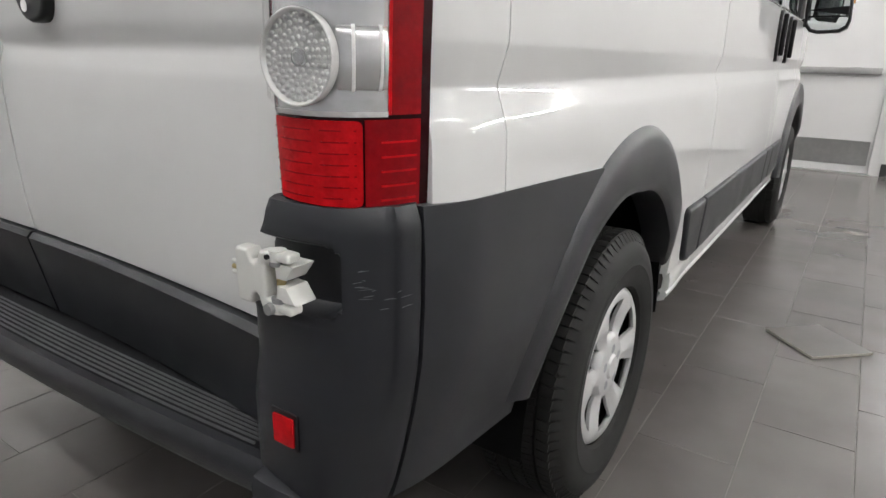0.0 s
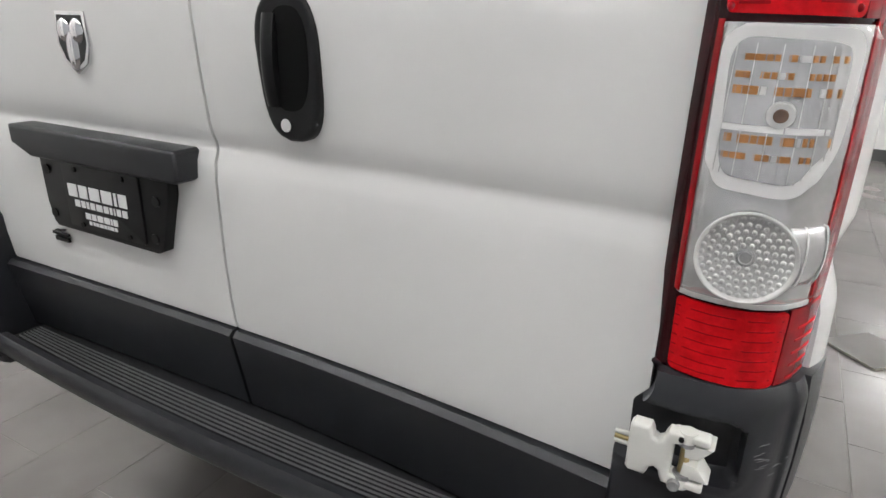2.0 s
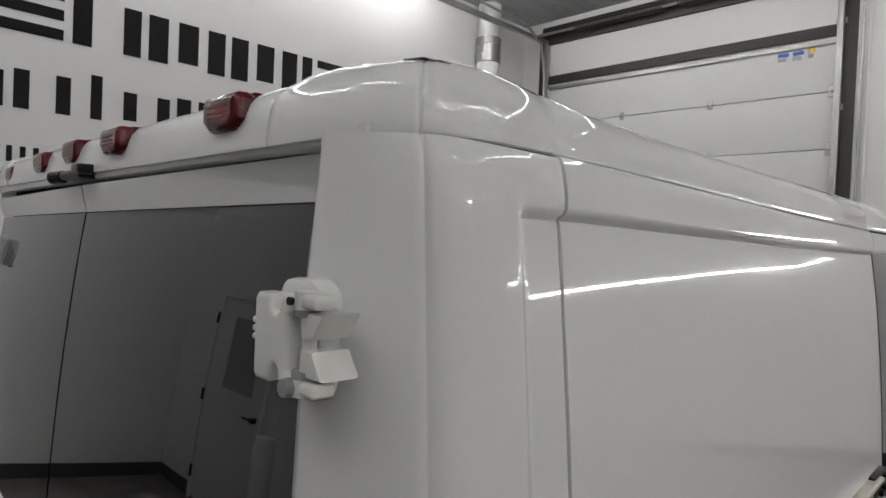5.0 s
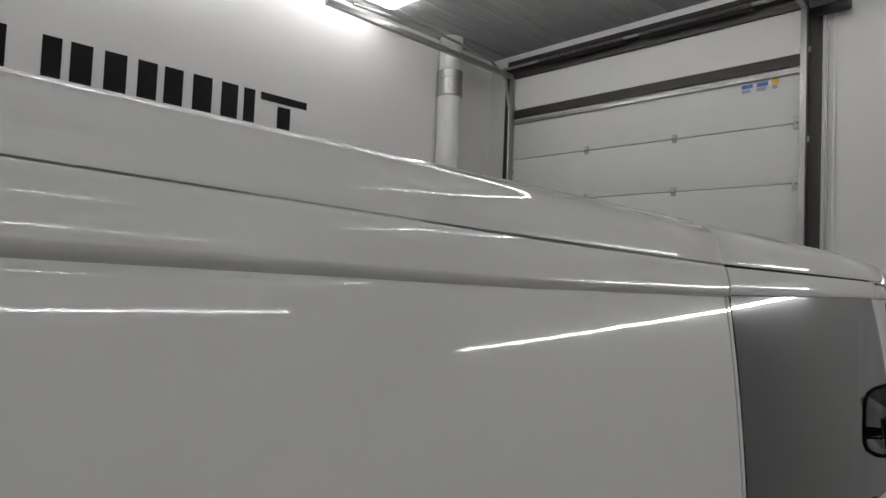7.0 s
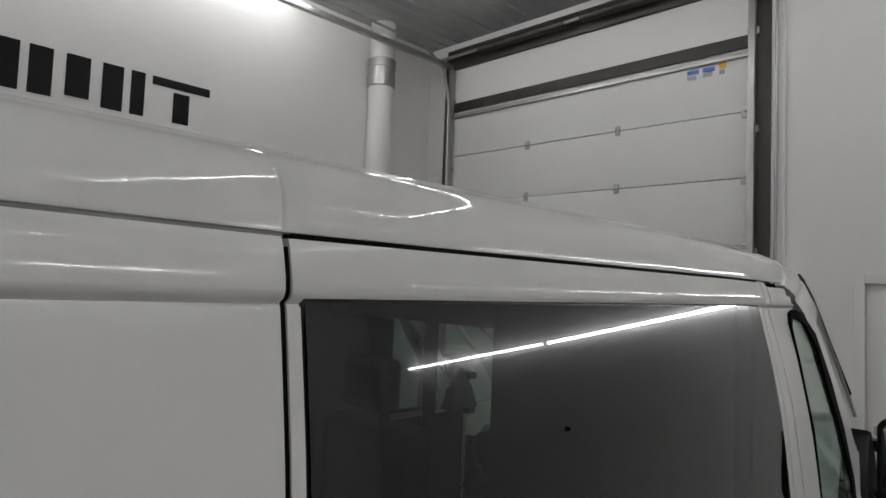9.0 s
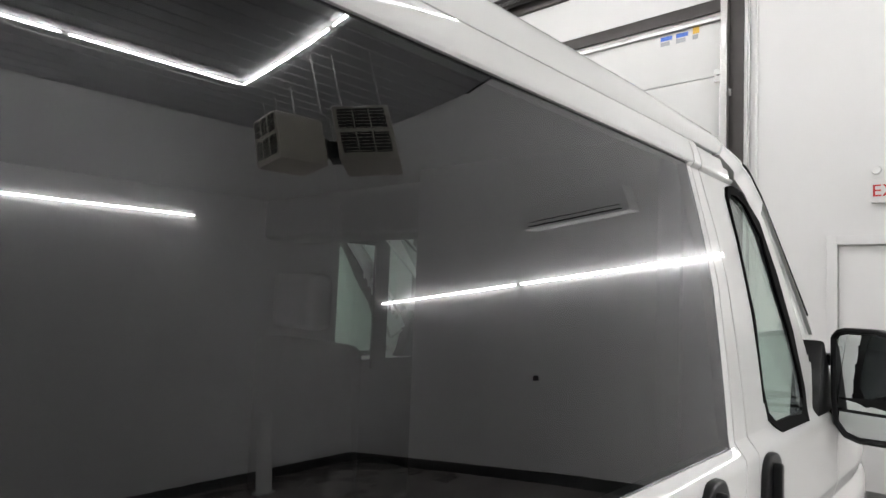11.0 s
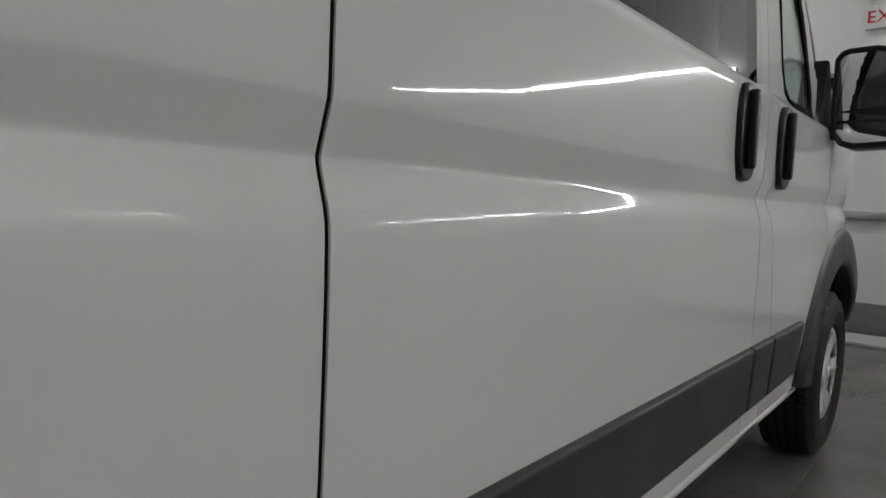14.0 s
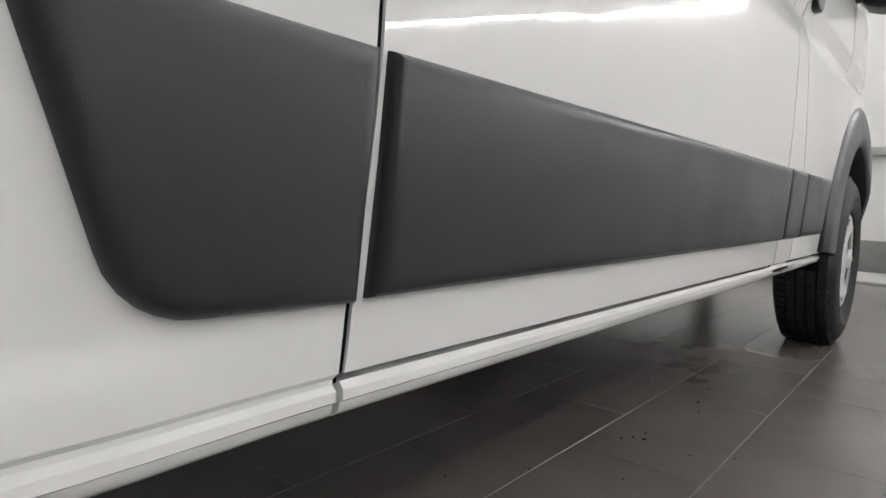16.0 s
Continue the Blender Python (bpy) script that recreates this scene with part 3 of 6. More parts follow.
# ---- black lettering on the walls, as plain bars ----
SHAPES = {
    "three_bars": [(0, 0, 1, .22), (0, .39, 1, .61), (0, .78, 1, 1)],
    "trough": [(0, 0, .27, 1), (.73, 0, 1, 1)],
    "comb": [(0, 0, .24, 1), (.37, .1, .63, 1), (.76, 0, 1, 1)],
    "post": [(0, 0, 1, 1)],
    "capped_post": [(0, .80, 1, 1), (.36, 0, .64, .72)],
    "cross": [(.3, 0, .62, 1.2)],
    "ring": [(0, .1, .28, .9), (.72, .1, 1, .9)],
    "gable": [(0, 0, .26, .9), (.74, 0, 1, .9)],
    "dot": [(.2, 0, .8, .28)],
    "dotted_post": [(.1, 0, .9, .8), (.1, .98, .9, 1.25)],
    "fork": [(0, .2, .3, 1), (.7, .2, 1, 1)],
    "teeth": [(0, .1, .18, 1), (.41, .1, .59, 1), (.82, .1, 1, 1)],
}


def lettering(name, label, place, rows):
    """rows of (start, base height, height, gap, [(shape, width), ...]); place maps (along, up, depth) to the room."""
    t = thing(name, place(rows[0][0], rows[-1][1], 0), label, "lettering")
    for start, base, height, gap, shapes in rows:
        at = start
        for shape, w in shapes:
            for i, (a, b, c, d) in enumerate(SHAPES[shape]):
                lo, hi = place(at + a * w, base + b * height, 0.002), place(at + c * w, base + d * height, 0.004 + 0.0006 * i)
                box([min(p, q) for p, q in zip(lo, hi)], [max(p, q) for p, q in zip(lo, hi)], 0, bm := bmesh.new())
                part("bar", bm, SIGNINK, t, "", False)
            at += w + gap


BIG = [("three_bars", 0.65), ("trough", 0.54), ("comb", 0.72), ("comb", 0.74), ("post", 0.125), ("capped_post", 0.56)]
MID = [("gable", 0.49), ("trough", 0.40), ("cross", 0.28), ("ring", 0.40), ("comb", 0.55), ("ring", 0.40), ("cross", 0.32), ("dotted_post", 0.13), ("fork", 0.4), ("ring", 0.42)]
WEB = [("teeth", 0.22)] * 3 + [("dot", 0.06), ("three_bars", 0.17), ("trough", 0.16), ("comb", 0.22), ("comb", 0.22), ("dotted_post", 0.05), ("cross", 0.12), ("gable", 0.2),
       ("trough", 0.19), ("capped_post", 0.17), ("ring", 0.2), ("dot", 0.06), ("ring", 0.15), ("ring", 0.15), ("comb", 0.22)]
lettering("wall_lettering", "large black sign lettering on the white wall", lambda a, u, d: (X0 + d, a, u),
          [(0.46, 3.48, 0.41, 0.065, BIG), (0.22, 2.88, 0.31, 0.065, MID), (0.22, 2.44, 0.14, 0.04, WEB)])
lettering("wall_lettering", "black web address lettering on the bay wall", lambda a, u, d: (-a, AY + d, u),
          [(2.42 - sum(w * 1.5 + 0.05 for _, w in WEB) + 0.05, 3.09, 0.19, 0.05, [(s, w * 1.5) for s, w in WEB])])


# ---- the van ----
van = thing("cargo_van", (0, 2.6, 0), "white cargo van with dark plastic cladding, parked on the tiled floor", "van")

# half-width of the body by height, straight flanks
FLANK = [(0.367, 0.957), (0.3715, 0.970), (0.377, 0.9765), (0.385, 0.9785), (0.3875, 0.9825), (0.396, 0.9825), (0.4005, 0.977), (0.405, 0.977), (0.411, 0.984), (0.43, 0.9855), (0.442, 0.9865), (0.45, 0.987), (0.458, 0.9875), (0.47, 0.9885), (0.52, 0.992), (0.58, 0.996), (0.667, 0.9995), (0.76, 1.002), (0.856, 1.0025), (0.935, 1.0018),
         (0.985, 1.0005), (1.004, 0.9990), (1.018, 0.9958), (1.033, 0.9908), (1.050, 0.9850), (1.060, 0.9824), (1.064, 0.9817), (1.0665, 0.9817), (1.071, 0.9827), (1.09, 0.9882), (1.112, 0.9944), (1.1165, 0.9957), (1.1195, 0.9962), (1.124, 0.9966), (1.14, 0.9970), (1.20, 0.9962), (1.28, 0.9948), (1.325, 0.9939),
         (1.340, 0.9915), (1.352, 0.985), (1.366, 0.976), (1.376, 0.9725), (1.39, 0.9712)] + [(z, 0.9735 - 0.0254 * (z - 1.33) - 0.0726 * (z - 1.33) ** 2) for z in (1.42, 1.46, 1.50, 1.54, 1.58, 1.62, 1.66, 1.70, 1.74, 1.78, 1.82, 1.86, 1.90, 1.94, 1.96, 1.97, 1.98, 1.99, 2.0, 2.0135)] + [
         (2.017, 0.9205),
         (2.0195, 0.922), (2.023, 0.9275), (2.029, 0.9305), (2.042, 0.930), (2.06, 0.9265), (2.072, 0.9235), (2.079, 0.920), (2.0815, 0.9165)]
FZ, FX = [p[0] for p in FLANK], [p[1] for p in FLANK]


def flank(y, z):
    x = float(np.interp(z, FZ, FX))
    if y < 0.152 and 1.376 < z < 2.042:
        k = min(1.0, max(0.0, (0.152 - y) / 0.018))
        k = k * k * (3 - 2 * k)
        x += k * (float(np.interp(z, [1.376, 1.40, 1.6, 1.8, 1.96, 2.042], [0.9725, 0.977, 0.968, 0.952, 0.9375, 0.930])) - x)
    if y < 1.60 and z < 0.47:
        x += 0.006 * min(1.0, (1.60 - y) / 0.12) * min(1.0, max(0.0, (0.462 - z) / 0.022))
    if y < 0.13 and z < 1.385:
        x -= 0.014 * ((0.13 - y) / 0.06) ** 2
    if y > 0.4 and z > 1.345:
        k = min(1.0, (y - 0.4) / 0.9)
        x -= 0.006 * k * k * (3 - 2 * k) * min(1.0, (z - 1.345) / 0.03)
    if 1.12 < z < 1.36 and 1.6 < y < 3.2:
        x += float(np.interp(y, [1.66, 1.9, 2.2, 2.8, 3.1], [0.0010, 0.0013, 0.0018, 0.0022, 0.0024])) * max(0.0, min(z, 1.325) - 1.14)
    if y < 1.25 and 1.96 < z < 2.0185:
        x -= 0.74 * min(1.0, (1.25 - y) / 0.25, max(0.0, y - 0.25) / 0.2) * (min(z, 2.0135) - 1.96) ** 2
    if y > 3.35:
        t = y - 3.35
        x -= 0.035 * t * max(0.0, (z - 1.36)) / 0.6
        if y > 4.3:
            x -= 0.18 * (y - 4.3) ** 2
    return x


def sag(y):
    """How far the roof gutter sinks from the rear corner forward."""
    return float(np.interp(y, [0.25, 0.7, 1.0, 1.64, 2.9, 3.4], [0.0, 0.008, 0.014, 0.0205, 0.0185, 0.0215]))


def drop_z(y, z):
    """The upper flank sinks with the gutter."""
    return z - sag(y) * min(1.0, max(0.0, (z - 1.86) / 0.16))


# how the upright panel edges wander with height: (height, offset)
LINE_A = [(0.40, -0.020), (0.46, -0.018), (0.66, -0.004), (0.86, -0.002), (1.06, 0.0), (1.37, 0.004), (1.7, 0.003), (2.0, -0.002), (2.08, -0.004)]
LINE_B = [(0.40, -0.024), (0.90, -0.026), (1.06, -0.036), (1.12, -0.028), (1.36, -0.006), (1.74, -0.064), (1.95, -0.136), (2.08, -0.176)]
LINE_P = [(0.40, -0.004), (0.66, 0.006), (0.87, -0.052), (1.06, -0.104), (1.12, -0.098), (1.36, -0.090), (1.75, -0.178), (1.95, -0.262), (2.08, -0.312)]


def edge_line(y, z):
    """Shifts a nominal place along the van to where the panel edges run at this height."""
    a, b, p = (float(np.interp(z, [q[0] for q in line], [q[1] for q in line])) for line in (LINE_A, LINE_B, LINE_P))
    return y + float(np.interp(y, [1.2, DOOR_A, 2.2, 2.6, DOOR_B, PILLAR_B, 3.42, NOSE - 0.1], [0.0, a, 0.0, 0.0, b, p, p, 0.0]))


def side_skin(s):
    return lambda y, z: (s * flank(y, z), edge_line(y, z), drop_z(y, z))


def zs(a, b):
    return merged([a, b], [z for z in FZ if a < z < b], spread(a, b, 0.05))


REAR_HUB, FRONT_HUB, HUB_Z, TYRE_R = 0.872, 4.385, 0.352, 0.352


def in_arch(y, z):
    return (y - REAR_HUB) ** 2 + (z - HUB_Z) ** 2 < 0.50 ** 2 or (y - FRONT_HUB) ** 2 + (z - HUB_Z) ** 2 < 0.53 ** 2


DOOR_A, DOOR_B, PILLAR_B, NOSE = 1.656, 3.148, 3.322, 4.06
G = 0.0035


def tuck(z):
    """How far the lower rear cladding draws in towards its bottom."""
    return float(np.interp(z, [0.40, 0.45, 0.51, 0.57, 0.65, 0.72, 0.80], [-0.085, -0.066, -0.046, -0.030, -0.013, -0.003, 0.0]))


def side_of_van(s):
    inn = (-s * 0.022, 0, 0)
    # corner strip, quarter panel, pillar, wing
    part("quarter_panel", sheet(side_skin(s), merged(spread(0.213, DOOR_A - G, 0.04), [0.215]), zs(0.367, 2.0815), inn, drop=lambda y, z: in_arch(y, z) or (y < REAR_HUB - 0.1 and z < 0.87)), PAINT, van, "white quarter panel with a pressed recess")
    part("pillar_panel", sheet(side_skin(s), spread(DOOR_B + G, PILLAR_B - G, 0.03), zs(0.375, 2.0815), inn), PAINT, van)
    wing = sheet(side_skin(s), spread(NOSE + G, 4.95, 0.04), zs(0.375, 1.352), inn, drop=in_arch)
    part("wing", wing, PAINT, van, "white front wing")
    bm = sheet(lambda y, z: (s * flank(y, z), y, z), spread(1.640, 3.84, 0.1), [0.367, 0.3715, 0.377, 0.385, 0.3875, 0.396, 0.402], (-s * 0.05, 0, 0))
    part("sill", bm, PAINT, van, "white sill below the doors")

    # sliding door (plain panel on the other flank)
    name = "sliding_door" if s > 0 else "side_panel"
    wy0, wy1, wz0, wz1 = 1.674, DOOR_B - 0.040, 1.366, 2.0235
    ys = merged(spread(DOOR_A + G, DOOR_B - G, 0.05), [wy0, wy1])
    zl = merged(zs(0.41, 2.0775), [wz0, wz1])
    hole = (lambda y, z: wy0 < y < wy1 and wz0 < z < wz1) if s > 0 else None
    door = part(name, sheet(side_skin(s), ys, zl, inn, drop=hole), PAINT, van, "white sliding side door with a large dark window" if s > 0 else "")
    if s > 0:
        bm = sheet(lambda y, z: (s * (0.9690 - 0.0254 * (z - 1.33) - 0.0726 * (z - 1.33) ** 2), edge_line(y, z), drop_z(y, z)), spread(wy0 + 0.004, wy1 - 0.004, 0.08), spread(wz0 + 0.004, wz1 - 0.004, 0.06), (-0.004, 0, 0))
        part("window", bm, TINTSIDE, door, "dark privacy glass")
        bm = bmesh.new()
        for a, b in (((wy0 - 0.001, wz0), (wy0 + 0.005, wz1)), ((wy1 - 0.005, wz0), (wy1 + 0.001, wz1)), ((wy0, wz0 - 0.001), (wy1, wz0 + 0.005)), ((wy0, wz1 - 0.005), (wy1, wz1 + 0.001))):
            sheet(lambda y, z: (s * (flank(y, min(z, 1.998)) - 0.003), edge_line(y, z), drop_z(y, z)), spread(a[0], b[0], 0.08), spread(a[1], b[1], 0.06), (-0.02, 0, 0), bm)
        part("window_seal", bm, PLASTIC_SMOOTH, door, "black rubber seal")
        pull_handle(s, 2.93, 1.222, door)

    # front door with its glass
    def fskin(y, z):
        return side_skin(s)(y, z)

    win = [(3.47, 1.362), (3.40, 1.40), (3.362, 1.47), (3.322, 1.66), (3.245, 1.86), (3.205, 1.955), (3.215, 1.98), (3.25, 1.988), (3.32, 1.980), (3.455, 1.915), (3.575, 1.78), (3.69, 1.62), (3.775, 1.45), (3.785, 1.385), (3.74, 1.358)]

    def top_z(y):
        return 2.07 if y < 3.46 else max(1.352, 2.07 - (y - 3.46) * 1.30)

    ys = merged(spread(PILLAR_B + G, NOSE - G, 0.02), [])
    zl = merged(zs(0.41, 2.07), spread(1.36, 2.07, 0.02))
    fd = part("front_door", sheet(fskin, ys, zl, inn, drop=lambda y, z: z > top_z(y) or inside(win, edge_line(y, z), drop_z(y, z)) or in_arch(y, z)), PAINT, van, "white front door")
    bm = bmesh.new()
    vs_ = [bm.verts.new((s * (flank(y, z) - 0.006), y, z)) for y, z in win]
    bm.faces.new(vs_)
    made = bmesh.ops.extrude_face_region(bm, geom=list(bm.faces))
    for g in made["geom"]:
        if isinstance(g, bmesh.types.BMVert):
            g.co.x -= s * 0.004
    part("window", bm, CLEAR, fd, "green-tinted door glass", False)
    bm = bmesh.new()
    n = len(win)
    for i in range(n):
        a, b = win[i], win[(i + 1) % n]
        c = (sum(p[0] for p in win) / n, sum(p[1] for p in win) / n)
        wd = (0.020, 0.014, 0.010, 0.008, 0.008, 0.010, 0.016, 0.024, 0.030, 0.036, 0.046, 0.056, 0.060, 0.050, 0.030)

        def out(p, k):
            d = Vector((p[0] - c[0], p[1] - c[1])).normalized()
            return (p[0] + d.x * k, p[1] + d.y * k)

        quad = [out(a, -wd[i]), out(b, -wd[(i + 1) % n]), out(b, 0.006), out(a, 0.006)]
        lo = [bm.verts.new((s * (flank(*q) - 0.006), *q)) for q in quad]
        hi = [bm.verts.new((s * (flank(*q) + 0.002), *q)) for q in quad]
        bm.faces.new(lo), bm.faces.new(hi)
        for j in range(4):
            bm.faces.new((lo[j], lo[(j + 1) % 4], hi[(j + 1) % 4], hi[j]))
    part("window_frame", bm, BLACK, fd, "black window surround")
    # windscreen pillar, with a fixed quarter glass between it and the door frame
    INNER = [(3.16, 2.056), (3.26, 2.030), (3.36, 1.985), (3.475, 1.905), (3.595, 1.765), (3.71, 1.61), (3.80, 1.44)]
    OUTER = [(3.287, 2.130), (3.466, 2.110), (3.56, 2.083), (3.68, 2.024), (3.84, 1.921), (4.05, 1.783), (4.24, 1.660)]

    def pillar_at(u, t):
        i = min(len(INNER) - 2, int(u))
        a = Vector(INNER[i]).lerp(Vector(INNER[i + 1]), u - i)
        b = Vector(OUTER[i]).lerp(Vector(OUTER[i + 1]), u - i)
        p = a.lerp(b, t)
        return (s * (flank(a.x, a.y) - 0.004 - (flank(a.x, a.y) - 0.866) * t * t), p.x, p.y)

    steps = spread(0, len(INNER) - 1, 0.25)
    rest = [u for u in steps if u >= 2.75]
    part("windscreen_pillar", sheet(pillar_at, [u for u in steps if u <= 2.75], spread(0, 1, 0.1), inn), PAINT, van, "white windscreen pillar")
    part("door_frame", sheet(pillar_at, rest, [0, 0.08, 0.16, 0.22], inn), PAINT, van)
    part("windscreen_pillar", sheet(pillar_at, rest, [0.70, 0.78, 0.87, 0.94, 1], inn), PAINT, van)
    part("quarter_glass", sheet(lambda u, t: Vector(pillar_at(u, t)) - Vector((s * 0.006, 0, 0)), rest, [0.22, 0.46, 0.70], (-s * 0.004, 0, 0)), CLEAR, van, "green-tinted quarter glass", False)
    part("windscreen_seal", pipe_path([pillar_at(u, 1.0) for u in steps if u >= 1.5], 0.006, 6), BLACK, van, "black windscreen seal")
    pull_handle(s, 3.40 - 0.09, 1.215, fd)
    mirror(s, fd)

    # lower cladding, one piece on each panel
    low = [(1.509 - 0.062 * math.sin(radians(a)), 0.533 - 0.062 * math.cos(radians(a))) for a in (0, 12, 24, 36, 48, 61, 74)]
    high = [(1.430 + 0.0215 * math.cos(radians(a)), 0.6435 + 0.0215 * math.sin(radians(a))) for a in (90, 111, 132, 153, 174, 196)]
    clad(s, low[::-1] + [(1.6370, 0.468), (1.6450, 0.6625)] + high, van)
    clad(s, [(1.6600, 0.663), (3.1090, 0.662), (3.1060, 0.474), (1.6520, 0.470)], door)
    clad(s, [(3.1170, 0.662), (3.3225, 0.662), (3.3110, 0.475), (3.1170, 0.475)], van)
    clad(s, [(3.3325, 0.662), (3.7260, 0.662), (3.6840, 0.478), (3.3225, 0.476)], fd)

    # wheel arch flares
    arch(s, REAR_HUB, 0.609, 0.458, 16, 163, 0.53 / 0.6, 0.055)
    arch(s, FRONT_HUB, 0.626, 0.470, 16, 174, 1.0, 0.0)

    wheel(s, REAR_HUB, 0.018)
    wheel(s, FRONT_HUB, 0.032)

    # quarter cladding behind the rear wheel
    def qskin(y, z):
        k = max(0.0, (z - 0.86) / 0.06)
        b = max(0.0, (0.15 - y) / 0.12)
        far = max(0.0, min(1.0, (0.62 - y) / 0.5))
        return (s * (1.009 - 0.004 * k - 0.021 * b * b + tuck(z) * (0.35 + 0.65 * far)), y, z)

    def qtop(y):
        return 0.927 - 0.026 * max(0, (y - 0.03)) / 0.55

    ysq = spread(0.034, 0.62, 0.02)
    bm = sheet(lambda y, t: qskin(y, 0.485 + (qtop(y) - 0.485) * t), ysq, spread(0, 1, 0.05), (-s * 0.03, 0, 0),
               drop=lambda y, t: (y - REAR_HUB) ** 2 + (0.485 + (qtop(y) - 0.485) * t - HUB_Z) ** 2 < 0.545 ** 2)
    part("quarter_cladding", bm, PLASTIC, van, "dark grey plastic cladding")


def inside(poly, y, z):
    hit = False
    for (a, b), (c, d) in zip(poly, poly[1:] + poly[:1]):
        if (b > z) != (d > z) and y < (c - a) * (z - b) / (d - b) + a:
            hit = not hit
    return hit


def clad(s, outline, parent):
    bm = slab(outline, "x", s * 0.965, s * 1.0165, 0.019, seg=6)
    for v in bm.verts:
        v.co.x += s * 0.052 * (v.co.z - 0.668)
    part("cladding", bm, PLASTIC, parent, "dark grey grained plastic strip")


def arch(s, yc, ro, ri0, a0, a1, front, widen):
    bm = bmesh.new()
    rings = []
    for i in range(41):
        t = radians(a0 + (a1 - a0) * i / 40)
        c, sn = math.cos(t), math.sin(t)
        ri = ri0 + widen * max(0.0, min(1.0, -c * 1.6))
        if c > 0:
            ri += 0.5 * (ro - ri) * max(0.0, 1 - (t - radians(a0)) / radians(30)) ** 2
        ring = []
        for r, x in ((ro, 0.975), (ro, 1.000), (ro - 0.010, 1.011), (ro - 0.035, 1.018), (ri + 0.03, 1.024), (ri + 0.010, 1.021), (ri, 1.012), (ri - 0.002, 0.985), (ri, 0.93)):
            yy, zz = yc + r * c * (front if c > 0 else 1), HUB_Z + r * sn
            draw = tuck(zz) * (0.35 + 0.65 * max(0.0, min(1.0, (0.62 - yy) / 0.5))) if c < 0 and yc < 2 else -0.04 * max(0.0, 1 - (t - radians(a0)) / radians(22)) ** 1.5
            ring.append(bm.verts.new((s * (x + draw), yy, zz)))
        rings.append(ring)
    for p, q in zip(rings, rings[1:]):
        for j in range(len(p) - 1):
            bm.faces.new((p[j], p[j + 1], q[j + 1], q[j]))
    bm.faces.new(rings[0]), bm.faces.new(rings[-1])
    part("wheel_arch", bm, PLASTIC, van, "dark grey plastic arch flare")
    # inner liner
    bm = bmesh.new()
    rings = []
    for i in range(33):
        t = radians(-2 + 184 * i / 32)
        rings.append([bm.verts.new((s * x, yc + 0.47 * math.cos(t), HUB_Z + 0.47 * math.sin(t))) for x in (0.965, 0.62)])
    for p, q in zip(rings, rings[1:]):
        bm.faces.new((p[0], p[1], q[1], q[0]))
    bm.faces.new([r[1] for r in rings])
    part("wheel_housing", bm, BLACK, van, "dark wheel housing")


def oval(cy, cz, a, b, power=3.0, n=32):
    """A rounded oblong outline."""
    out = []
    for i in range(n):
        t = 2 * math.pi * i / n
        c, sn = math.cos(t), math.sin(t)
        out.append((cy + a * math.copysign(abs(c) ** (2 / power), c), cz + b * math.copysign(abs(sn) ** (2 / power), sn)))
    return out


def pull_handle(s, y, z, parent):
    o = 0.996
    bm = slab(oval(y - 0.006, z, 0.070, 0.118), "x", s * (o - 0.02), s * (o + 0.014), 0.010, seg=4)
    h = part("handle", bm, PLASTIC_SMOOTH, parent, "black pull handle")
    # flat black oval in place of the shaded finger hollow
    bm = slab(oval(y + 0.004, z + 0.01, 0.040, 0.082), "x", s * (o + 0.0135), s * (o + 0.0148))
    part("cup", bm, BLACK, h, "flat matt black oval for the shade in the finger hollow", False)
    bm = slab(rounded(y - 0.034, y - 0.006, z - 0.09, z + 0.10, 0.012), "x", s * (o + 0.010), s * (o + 0.034), 0.008, seg=3)
    part("grip", bm, PLASTIC_SMOOTH, h)


